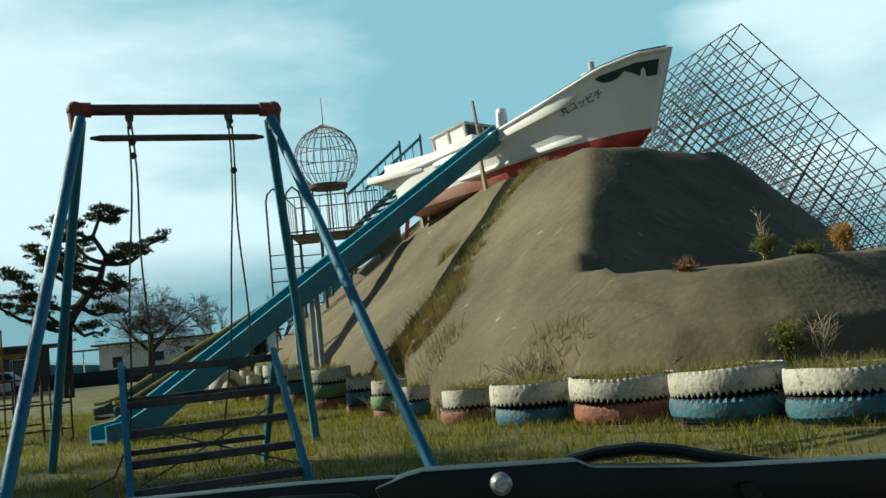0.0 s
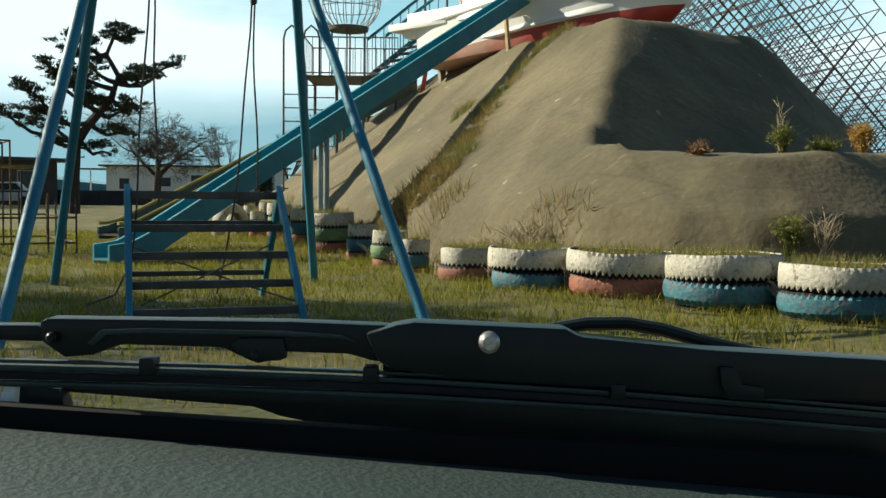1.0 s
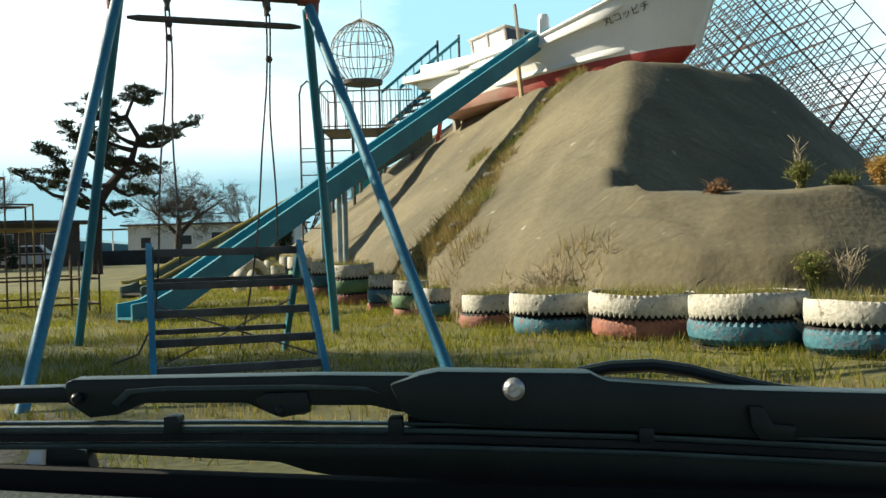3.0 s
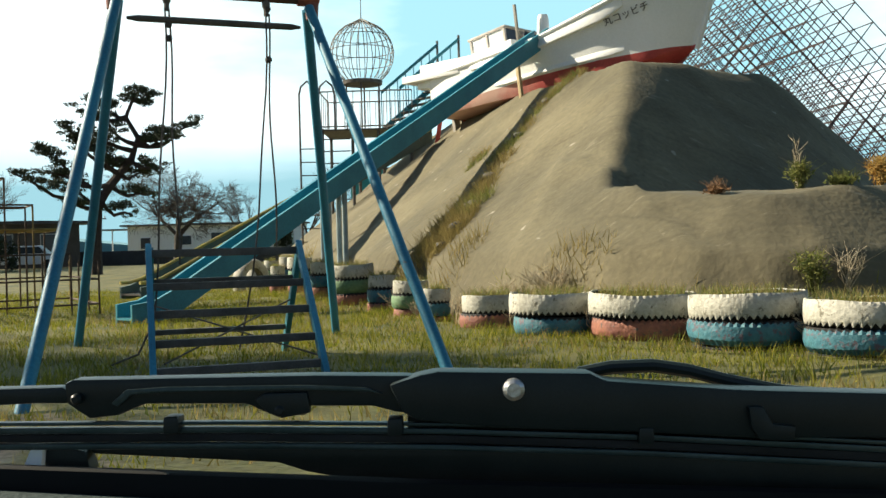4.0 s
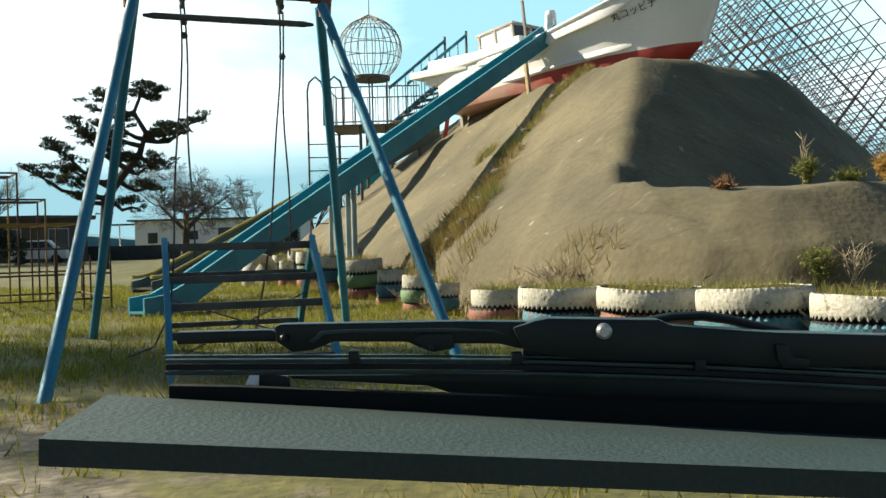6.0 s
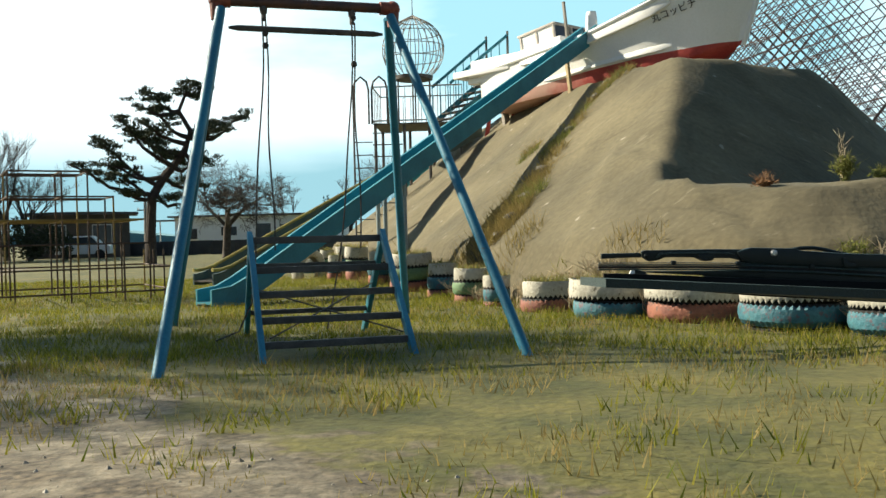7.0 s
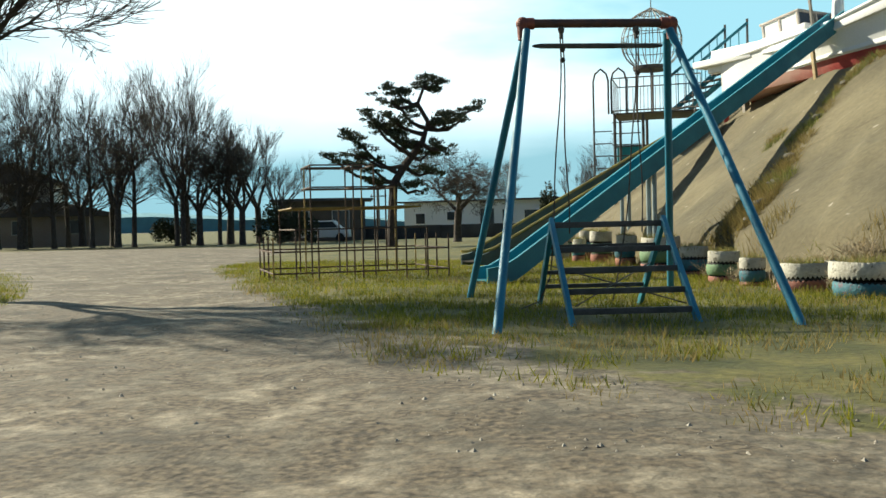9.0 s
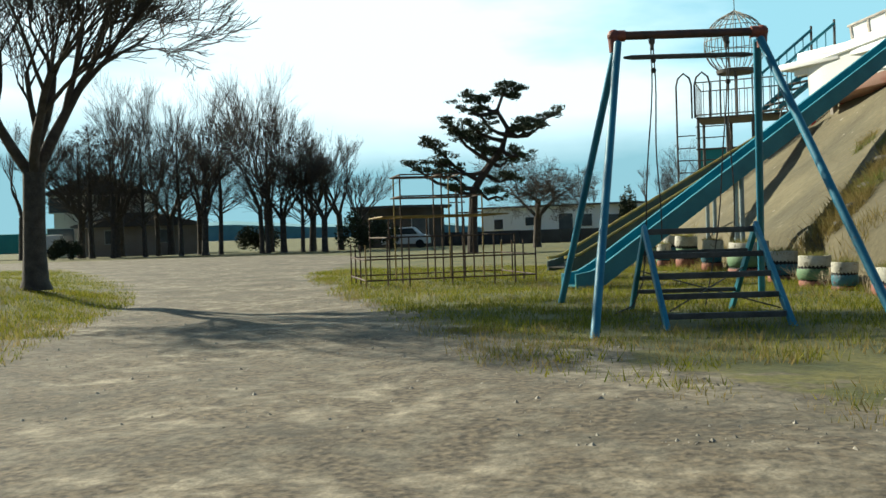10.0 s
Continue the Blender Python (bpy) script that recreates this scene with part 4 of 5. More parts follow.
    # funnel, posts, bollard
    part("funnel", pipe(BM(), [(4.50, -0.35, 0.9), (4.50, -0.35, 1.72), (4.50, -0.35, 1.8)], [0.16, 0.12, 0.10], 14), M_WHITEHULL, t, "white tapered funnel")
    part("mast", beam(BM(), (4.16, -0.75, 1.0), (4.04, -0.75, 2.05), 0.055, 0.055), M_GREYWOOD, t, "grey wooden post")
    part("mast", beam(BM(), (5.6, 0.55, 1.0), (5.55, 0.55, 2.0), 0.05, 0.05), M_DARKBAR, t, "thin dark post")
    bm = BM()
    z = hull_at(0.84)[2] + 0.04
    box(bm, (0.84 * BOAT_L, -0.78, z + 0.02), (0.3, 0.14, 0.1), None, 0.02)
    bar(bm, (0.85 * BOAT_L, -0.78, z), (0.85 * BOAT_L, -0.78, z + 0.26), 0.065, 0.06, 10)
    part("bollard", bm, M_GREYPL, t, "grey mooring bollard")
    # eye patch and name board on the side
    def on_side(u, k, out=0.012):
        a, b = hull_ring(u)[1][int(k)], hull_ring(u)[1][min(7, int(k) + 1)]
        f = k - int(k)
        p = [i + (j - i) * f for i, j in zip(a, b)]
        return Vector((p[0], -(p[1] + out), p[2]))
    bm = BM()
    low_edge = np.interp(np.linspace(0, 8, 41), np.arange(9), (6.1, 5.55, 5.4, 5.45, 5.9, 5.5, 4.95, 4.85, 4.8))
    top = [on_side(0.86 + 0.13 * i / 40, 6.35 - 0.1 * i / 40, 0.022) for i in range(41)]
    bot = [on_side(0.86 + 0.13 * i / 40, float(low_edge[i]), 0.022) for i in range(41)]
    tv, bv = [bm.verts.new(p) for p in top], [bm.verts.new(p) for p in bot]
    for i in range(40):
        bm.faces.new((bv[i], bv[i + 1], tv[i + 1], tv[i]))
    part("bow_patch", bm, M_GREENP, t, "dark green painted patch")
    fc = bpy.data.curves.new("lettering", "FONT")
    fc.body, fc.size, fc.extrude, fc.align_x, fc.align_y = "丸コッビチ", 0.19, 0.004, "CENTER", "CENTER"
    tmp = bpy.data.objects.new("lettering", fc)
    scene.collection.objects.link(tmp)
    me = bpy.data.meshes.new_from_object(tmp.evaluated_get(bpy.context.evaluated_depsgraph_get()))
    bpy.data.objects.remove(tmp)
    me.materials.append(M_BLACKP)
    a, b, c = on_side(0.757, 4.6, 0.03), on_side(0.877, 4.6, 0.03), on_side(0.817, 5.5, 0.03)
    x = (b - a).normalized()
    y = (c - (a + b) / 2)
    y = (y - x * y.dot(x)).normalized()
    m = Matrix((x, y, x.cross(y))).transposed().to_4x4()
    m.translation = (a + b) / 2 + x.cross(y) * 0.004
    nm = new("name_lettering", me)
    nm.parent, nm.matrix_local = t, m
    nm["label"] = "black hand-painted boat name"
    return t


fishing_boat()


def prop_post(a, b, w, material, label):
    t = thing("prop_post", label, "post", a)
    part("post", beam(BM(), (0, 0, 0), Vector(b) - Vector(a), w, w), material, t)


prop_post((1.49, 19.75, mz(1.49, 19.75) - 0.1), (1.40, 19.85, 4.88), 0.075, M_PALEWOOD, "bare wooden post propping the boat's side")
prop_post((0.15, 22.5, mz(0.15, 22.5) - 0.1), (0.1, 22.6, 4.15), 0.14, M_GREYWOOD, "grey wooden block under the boat's stern")
prop_post((-0.35, 23.0, mz(-0.35, 23.0) - 0.1), (-0.2, 23.0, 4.2), 0.10, M_RED, "red wooden strut under the boat's stern")


# ---- tower with cage ----
def lookout_tower():
    t = thing("lookout_tower", "grey pipe tower with railed platform, ladder and round cage", "play tower")
    x0, x1, y0, y1, zp = -3.25, -0.95, 23.6, 25.4, 3.83
    floor = BM()
    box(floor, ((x0 + x1) / 2, (y0 + y1) / 2, zp), (x1 - x0, y1 - y0, 0.035), None, 0.008)
    part("platform", floor, M_STEEL, t, "dark sheet platform")
    for x in (x0 + 0.05, (x0 + x1) / 2 - 0.35, (x0 + x1) / 2 + 0.3, x1 - 0.05):
        for y in (y0 + 0.05, y1 - 0.05):
            part("column", bar(BM(), (x, y, -0.05), (x, y, zp), 0.04), M_STEEL, t)
    for a, b in (((x0, y0), (x1, y0)), ((x0, y1), (x1, y1)), ((x0, y0), (x0, y1))):
        for h in (0.08, 0.95):
            part("rail", bar(BM(), (*a, zp + h), (*b, zp + h), 0.018), M_CAGE, t)
        n = 11 if a[1] == b[1] else 5
        for i in range(n + 1):
            f = i / n
            x, y = a[0] + (b[0] - a[0]) * f, a[1] + (b[1] - a[1]) * f
            part("baluster", bar(BM(), (x, y, zp), (x, y, zp + 0.95), 0.0105, seg=6), M_CAGE, t)
    for hx, foot in ((x0 - 0.50, 0.0), (x0 - 0.02, zp)):
        y = y0 - 0.02
        hoop = [(hx, y, foot), (hx, y, 4.72), (hx + 0.05, y, 4.92), (hx + 0.20, y, 5.05), (hx + 0.35, y, 4.92), (hx + 0.40, y, 4.72), (hx + 0.40, y, zp)]
        part("hoop_rail", pipe(BM(), hoop, 0.026, 8), M_STEEL, t, "looped ladder handrail")
    for i in range(12):
        z = 0.3 + i * 0.3
        part("rung", bar(BM(), (x0 - 0.02, y0 + 0.02, z), (x0 + 0.75, y0 + 0.02, z), 0.016, seg=6), M_STEEL, t)
    for i in range(10):
        z = 0.4 + i * 0.33
        part("rung", bar(BM(), (x0 - 0.50, y0 - 0.02, z), (x0 - 0.02, y0 - 0.02, z), 0.016, seg=6), M_STEEL, t)
    # cage
    c, r = Vector((-2.24, 24.45, 5.86)), 0.82
    drum = BM()
    bar(drum, c + Vector((0, 0, -0.79)), c + Vector((0, 0, -0.70)), 0.5, 0.52, 28)
    part("cage_floor", drum, M_STEEL, t, "round cage floor")
    for i in range(24):
        a = 2 * math.pi * i / 24
        pts = [c + Vector((math.sin(p) * math.cos(a) * r, math.sin(p) * math.sin(a) * r, math.cos(p) * r)) for p in [0.42 + k * 0.176 for k in range(13)]]
        part("cage_rib", pipe(BM(), [c + Vector((0, 0, r + 0.10))] + pts, 0.0115, 5), M_CAGE, t)
    for p in (0.42, 1.02, 1.48, 1.86):
        part("cage_ring", pipe(BM(), [c + Vector((math.sin(p) * math.cos(q) * r, math.sin(p) * math.sin(q) * r, math.cos(p) * r)) for q in [2 * math.pi * j / 28 for j in range(28)]], 0.0115, 5, True), M_CAGE, t)
    part("spike", bar(BM(), c + Vector((0, 0, 0.9)), c + Vector((0, 0, 1.62)), 0.015, 0.008, 6), M_STEEL, t)
    for dx, dy in ((-0.42, 0), (0.42, 0), (0, 0.42), (0, -0.42)):
        part("cage_post", bar(BM(), c + Vector((dx, dy, -0.75)), (c.x + dx, c.y + dy, zp), 0.022), M_STEEL, t)
    return t


lookout_tower()


def gangway():
    t = thing("gangway", "steep blue-railed steps from the tower up to the boat", "steps")
    a0, a1 = Vector((-1.75, 24.3, 3.86)), Vector((-0.30, 24.6, 5.1))
    b0, b1 = Vector((-1.25, 23.7, 3.86)), Vector((0.25, 24.0, 5.1))
    for p, q in ((a0, a1), (b0, b1)):
        part("stringer", beam(BM(), p, q, 0.05, 0.14), M_TEAL, t, "teal steel stringer")
        part("handrail", bar(BM(), p + Vector((0, 0, 0.98)), q + Vector((0, 0, 0.98)), 0.04), M_TEAL, t, "teal handrail")
        for i in range(8):
            f = i / 7
            o = p.lerp(q, f)
            part("baluster", bar(BM(), o, o + Vector((0, 0, 0.98 + (0.1 if i == 7 else 0))), 0.035 if i == 7 else 0.014, seg=6), M_DARKBAR if i == 7 else M_TEAL, t)
    for i in range(7):
        f = (i + 0.5) / 7
        part("tread", beam(BM(), a0.lerp(a1, f), b0.lerp(b1, f), 0.2, 0.03), M_DARKBAR, t)
    for p in (a1, b1):
        part("leg", bar(BM(), p, (p.x, p.y, mz(p.x, p.y) - 0.1), 0.035), M_STEEL, t)


gangway()


# ---- tilted lattice climbing frame ----
def lattice_frame():
    t = thing("lattice_frame", "huge tilted lattice of rusty steel bars behind the mound", "climbing frame")
    top = Vector((8.13, 22.0, 7.68))
    A, B, C = Vector((-0.301, 0.952, -0.047)), Vector((0.709, 0.191, -0.679)), Vector((-0.638, -0.238, -0.733))
    step, na, nb, nc = 0.66, 7, 11, 8
    A, B, C = A.normalized() * step, B.normalized() * step, C.normalized() * step

    def run(p, d, n):
        q = p + d * n
        if q.z < 0.1:
            q = p + d * n * max(0.0, (p.z - 0.1) / (p.z - q.z))
        if p.z > 0.4:
            part("bar", bar(BM(), p, q, 0.0150, seg=5), M_LATTICE, t)
    for i in range(na + 1):
        for j in range(nb + 1):
            run(top + A * i + B * j, C, nc)
    for i in range(na + 1):
        for k in range(nc + 1):
            run(top + A * i + C * k, B, nb)
    for j in range(nb + 1):
        for k in range(nc + 1):
            run(top + B * j + C * k, A, na)
    foot = top + A * 3 + B * 6 + C * 4
    for dx in (-0.5, 0.9):
        part("prop", bar(BM(), foot + Vector((dx * 0.3, 0, 0)), (foot.x + dx, foot.y, -0.1), 0.05), M_RUSTBAR, t, "rusty leaning prop")


lattice_frame()


# ---- stepped climbing frame ----
def jungle_gym():
    t = thing("jungle_gym", "stepped climbing frame of rusty and faded yellow bars", "climbing frame", (-7.95, 12.45, 0), 32)
    c, r = 0.39, 0.0155
    tiers = ((0.17, 0, 8, 0, 6), (0.54, 0, 8, 0, 6), (0.92, 1, 7, 0, 6), (1.30, 1, 7, 1, 6), (1.68, 2, 6, 2, 5), (2.08, 2, 5, 2, 5))
    for i in range(9):
        for j in range(7):
            tall = max((z for z, a, b, d, e in tiers if a <= i <= b and d <= j <= e), default=0)
            if tall < 0.6:
                tall = 0.80
            elif tall < 1.0:
                tall = 0.93
            if (i % 2 or j % 2) and not (i in (1, 7) and j in (0, 6)) and not (i, j) in ((5, 2), (5, 5)):
                continue
            yellow = (i + 2 * j) % 5 == 0
            part("upright", bar(BM(), (i * c, j * c, -0.05), (i * c, j * c, tall), r, seg=6), M_YELLOWBAR if yellow else M_RUSTBAR, t, "faded yellow bar" if yellow else "")
    for k, (z, a, b, d, e) in enumerate(tiers):
        m = M_YELLOWBAR if k == 3 else M_RUSTBAR
        inner = k >= 3
        for j in range(d, e + 1):
            if j in (d, e) or (inner and j % 2 == 0) or k == 3:
                part("rail", bar(BM(), (a * c, j * c, z), (b * c, j * c, z), r, seg=6), m, t)
        for i in range(a, b + 1):
            if i in (a, b) or (inner and i % 2 == 0):
                part("rail", bar(BM(), (i * c, d * c, z), (i * c, e * c, z), r, seg=6), m, t)


jungle_gym()


# ---- trees ----
def tube_into(verts, faces, pts, radii, seg):
    base = len(verts)
    up = Vector((0.3, 0.2, 1)).normalized()
    for i, (p, r) in enumerate(zip(pts, radii)):
        d = (pts[min(i + 1, len(pts) - 1)] - pts[max(i - 1, 0)]).normalized()
        x = d.cross(up)
        if x.length < 0.1:
            x = d.cross(Vector((1, 0, 0)))
        x.normalize()
        y = x.cross(d)
        for k in range(seg):
            a = 2 * math.pi * k / seg
            q = p + (x * math.cos(a) + y * math.sin(a)) * r
            verts.append((q.x, q.y, q.z))
    for i in range(len(pts) - 1):
        for k in range(seg):
            j = (k + 1) % seg
            faces.append((base + i * seg + k, base + i * seg + j, base + (i + 1) * seg + j, base + (i + 1) * seg + k))


def grow(rng, verts, faces, p, d, length, r, level, levels, spread, lift, twig, extra=0):
    n = 5 if level < 2 else (4 if level < levels - 1 else 3)
    pts, radii = [p.copy()], [r]
    end = r * (0.55 if level < levels else 0.3)
    dirs = []
    for i in range(1, n + 1):
        d = (d + Vector((rng.gauss(0, 0.11), rng.gauss(0, 0.11), rng.gauss(0, 0.08) + lift * 0.10))).normalized()
        pts.append(pts[-1] + d * length / n)
        radii.append(max(twig, r + (end - r) * i / n))
        dirs.append(d.copy())
    tube_into(verts, faces, pts, radii, 9 if level == 0 else (6 if level < 3 else 3))
    if level >= levels:
        return
    kids = rng.choice((3, 4)) if level == 0 else rng.choice((3, 4, 4, 5) if level < 3 else (4, 5, 5))
    if level <= 2:
        kids += extra
    for k in range(kids):
        f = 1.0 if k < 2 else rng.uniform(0.35, 0.95)
        i = max(1, min(n, int(round(f * n))))
        side = Vector((rng.gauss(0, 1), rng.gauss(0, 1), rng.gauss(0, 0.35)))
        side = (side - dirs[i - 1] * side.dot(dirs[i - 1])).normalized()
        a = spread * rng.uniform(0.6, 1.2)
        nd = (dirs[i - 1] * math.cos(a) + side * math.sin(a)).normalized()
        grow(rng, verts, faces, pts[i], nd, length * rng.uniform(0.58, 0.82), radii[i] * rng.uniform(0.55, 0.75), level + 1, levels, spread, lift, twig, extra)


def bare_tree(label, seed, trunk, r, levels, spread, lift, twig, at, lean=(0, 0), rz=0.0, group="", reach=1.0, extra=0):
    rng = random.Random(seed)
    t = thing("bare_tree", label, "tree", at, rz, group)
    verts, faces = [], []
    pts = [Vector((lean[0] * f * f * trunk, lean[1] * f * f * trunk, f * trunk - 0.1)) for f in (0, 0.08, 0.3, 0.6, 1.0)]
    tube_into(verts, faces, pts, [r * 1.5, r * 1.15, r, r * 0.95, r * 0.95], 12)
    tr = raw("trunk", verts, faces, M_BARK, t)
    verts, faces = [], []
    top = pts[-1]
    n0 = rng.choice((3, 4))
    for k in range(n0):
        a = 2 * math.pi * (k + rng.uniform(-0.2, 0.2)) / n0
        d = Vector((math.cos(a) * math.sin(spread), math.sin(a) * math.sin(spread), math.cos(spread))).normalized()
        grow(rng, verts, faces, top - Vector((0, 0, 0.1)), d, reach * trunk * rng.uniform(0.75, 1.0), r * rng.uniform(0.5, 0.68), 1, levels, spread, lift, twig, extra)
    crown = raw("crown", verts, faces, M_BARK, t)
    for ob in (tr, crown):
        for p in ob.data.polygons:
            p.use_smooth = True
    return t


bare_tree("big bare broad-leaved tree on the grass bank", 5, 1.9, 0.18, 6, 0.50, 0.45, 0.006, (-12.42, 9.40, 0.36), (0.02, 0), 40, "", 1.05, 1)
bare_tree("small round-crowned bare tree before the long white building", 11, 1.9, 0.22, 6, 0.85, 0.0, 0.007, (-14.6, 50, 0), (0.05, 0), 0)
FAR = [bare_tree("tall bare tree at the edge of the field", s, h, r, 5, sp, li, 0.0065, at, ln, rz, "trees along the field edge") for s, h, r, sp, li, at, ln, rz in (
    (21, 2.6, 0.22, 0.35, 0.8, (-38.2, 52, 0), (0.03, 0.0), 0), (22, 3.1, 0.16, 0.31, 0.9, (-35.0, 54, 0), (-0.02, 0.0), 60), (23, 2.3, 0.22, 0.42, 0.6, (-33.6, 54.5, 0), (0.05, 0), 120))]
for k, (x, y, src, rz, s) in enumerate(((-45.5, 52, 0, 50, 1.05), (-43.5, 54, 1, 10, 1.05), (-42.0, 57, 1, 200, 1.1), (-40.6, 55, 0, 130, 1.1), (-36.6, 58, 1, 90, 1.15), (-32.2, 56, 2, 30, 1.0),
                                        (-31.0, 58, 0, 250, 1.0), (-30.2, 54, 2, 310, 0.95), (-47.5, 55, 1, 300, 1.2), (-49.5, 53, 2, 20, 1.2), (-29.0, 57, 2, 200, 0.8), (-39.3, 62, 1, 20, 1.1), (-52, 50, 0, 77, 1.2),
                                        (-46.8, 60, 2, 140, 1.2), (-34.8, 61, 0, 15, 1.1))):
    c = copy_thing(FAR[src], pose(x, y, 0, 0, 0, rz))
    c.scale = (s, s, s)
for k, (x, y, rz, s) in enumerate(((-12.0, 78, 60, 0.75), (-9.0, 80, 10, 0.7), (-5.5, 70, 130, 0.7), (-17.5, 80, 220, 0.7))):
    c = copy_thing(FAR[k % 3], pose(x, y, 0, 0, 0, rz))
    c.scale = (s, s, s)


def straight_tree(label, seed, h, r, at, group):
    """A tall tree with one straight stem and many thin side branches."""
    rng = random.Random(seed)
    t = thing("bare_tree", label, "tree", at, rng.uniform(0, 360), group)
    verts, faces = [], []
    pts = [Vector((0.06 * math.sin(f * 5 + seed), 0.05 * math.cos(f * 4 + seed), f * h - 0.1)) for f in (0, 0.04, 0.2, 0.4, 0.6, 0.8, 1.0)]
    tube_into(verts, faces, pts, [r * 1.5, r * 1.1, r, r * 0.8, r * 0.58, r * 0.33, 0.012], 8)
    raw("trunk", verts, faces, M_BARK, t)
    verts, faces = [], []
    for k in range(60):
        f = rng.uniform(0.22, 0.98)
        a = rng.uniform(0, 6.28)
        L = (1.05 - f) * h * 0.24 + 0.35
        d = Vector((math.cos(a), math.sin(a), rng.uniform(0.35, 0.9))).normalized()
        grow(rng, verts, faces, Vector((0, 0, f * h)), d, L, 0.035 * (1.2 - f) + 0.01, 3, 5, 0.5, 0.4, 0.008)
    raw("crown", verts, faces, M_BARK, t)


for k, (x, y, h, r) in enumerate(((-44.2, 50, 8.2, 0.17), (-42.8, 51.5, 8.8, 0.15), (-40.2, 52, 8.4, 0.15), (-37.6, 53, 9.0, 0.16), (-34.2, 53.5, 8.6, 0.16), (-32.4, 55, 7.8, 0.14), (-46.8, 51, 8.8, 0.2), (-48.6, 52, 8.4, 0.19))):
    straight_tree("tall straight-stemmed bare tree at the field edge", 40 + k, h, r, (x, y, 0), "trees along the field edge")


def leaf_cloud(rng, verts, faces, c, rx, ry, rz, n, size, flat=0.5):
    """n small pointed leaves or tufts in an ellipsoid round c."""
    for _ in range(n):
        while True:
            u = Vector((rng.uniform(-1, 1), rng.uniform(-1, 1), rng.uniform(-1, 1)))
            if u.length < 1:
                break
        p = Vector((c[0] + u.x * rx, c[1] + u.y * ry, c[2] + u.z * rz))
        d = Vector((rng.gauss(0, 1), rng.gauss(0, 1), rng.gauss(0.5, flat))).normalized()
        s = d.cross(Vector((rng.gauss(0, 1), rng.gauss(0, 1), rng.gauss(0, 1)))).normalized()
        L = size * rng.uniform(0.6, 1.4)
        b = len(verts)
        for q in (p - s * L * 0.22, p + s * L * 0.22, p + d * L):
            verts.append((q.x, q.y, q.z))
        faces.append((b, b + 1, b + 2))


def pine_tree():
    rng = random.Random(8)
    t = thing("pine_tree", "tall crooked old pine with flat dark needle pads", "tree", (-15.15, 40, 0), 24)
    t.scale = (0.88, 0.88, 0.97)
    V = Vector
    trunk = [V((0, 0, -0.1)), V((0.05, 0, 1.5)), V((0.15, 0, 3.0)), V((0.75, 0.1, 3.9)), V((1.75, 0.1, 5.0)), V((2.1, 0, 6.0)), V((1.55, 0, 6.9)), V((1.9, 0, 7.7)), V((2.0, 0, 8.1))]
    verts, faces = [], []
    tube_into(verts, faces, trunk, [0.32, 0.25, 0.23, 0.21, 0.18, 0.14, 0.11, 0.08, 0.05], 10)
    raw("trunk", verts, faces, M_PINEBARK, t)
    limbs = [((0.2, 0, 3.1), (-3.6, -0.5, 4.4)), ((0.15, 0, 3.0), (-1.6, 0.9, 4.2)), ((0.5, 0, 3.5), (-2.3, 0.4, 5.5)), ((1.2, 0.1, 4.4), (-1.4, -0.6, 6.5)), ((2.1, 0, 5.9), (4.9, 0.3, 6.7)), ((2.0, 0, 5.7), (4.2, -0.7, 6.1)),
             ((1.75, 0.1, 5.0), (0.2, 0.9, 5.6)), ((0.75, 0.1, 3.9), (2.6, 0.8, 3.5)), ((1.75, 0, 5.0), (3.0, -0.8, 4.4)), ((1.6, 0, 6.8), (0.1, 0.3, 7.6)), ((1.9, 0, 7.7), (2.9, 0.4, 7.9)), ((1.55, 0, 6.9), (-0.5, -0.5, 7.0)),
             ((1.75, 0, 5.0), (-0.9, 0.5, 5.9)), ((1.9, 0, 5.4), (-0.3, -0.8, 6.2)), ((2.0, 0, 5.7), (0.4, 0.7, 6.9)), ((1.2, 0.1, 4.4), (0.3, -0.9, 5.2)), ((1.75, 0, 5.0), (0.9, 0.9, 5.0)), ((2.05, 0, 5.8), (3.4, 0.8, 6.4)),
             ((2.1, 0, 6.0), (3.1, -0.6, 5.7)), ((1.2, 0, 4.4), (2.4, 0.6, 4.5)), ((0.75, 0, 3.9), (-1.9, 0.6, 4.5)),
             ((0.3, 0, 3.2), (1.6, -0.9, 2.6)), ((0.2, 0, 2.9), (-1.3, -0.8, 3.1))]
    verts, faces, lv, lf = [], [], [], []
    for a, b in limbs:
        a, b = V(a), V(b)
        mid = a.lerp(b, 0.5) + V((rng.uniform(-0.2, 0.2), rng.uniform(-0.2, 0.2), rng.uniform(-0.35, 0.0)))
        pts = [a, a.lerp(mid, 0.5) + V((0, 0, -0.05)), mid, mid.lerp(b, 0.55) + V((0, 0, 0.10)), b]
        tube_into(verts, faces, pts, [0.13, 0.10, 0.08, 0.055, 0.03], 6)
        L = (b - a).length
        for k in range(int(6 + L * 3.2)):
            f = rng.uniform(0.45, 1.05)
            q = a.lerp(b, f) + V((rng.gauss(0, 0.22), rng.gauss(0, 0.35), rng.gauss(0.12, 0.12)))
            tube_into(verts, faces, [a.lerp(b, min(1, f * 0.92)), q], [0.025, 0.012], 3)
            leaf_cloud(rng, lv, lf, q, rng.uniform(0.2, 0.5), rng.uniform(0.2, 0.5), rng.uniform(0.07, 0.17), 62, 0.15)
    for q, s in ((V((2.0, 0, 8.15)), 0.6), (V((1.7, 0.2, 7.8)), 0.5), (V((2.5, 0, 7.6)), 0.4), (V((0.8, 0, 7.5)), 0.5)):
        leaf_cloud(rng, lv, lf, q, s, s, 0.2, 330, 0.16)
    raw("branchwood", verts, faces, M_PINEBARK, t)
    raw("foliage", lv, lf, M_NEEDLE, t)


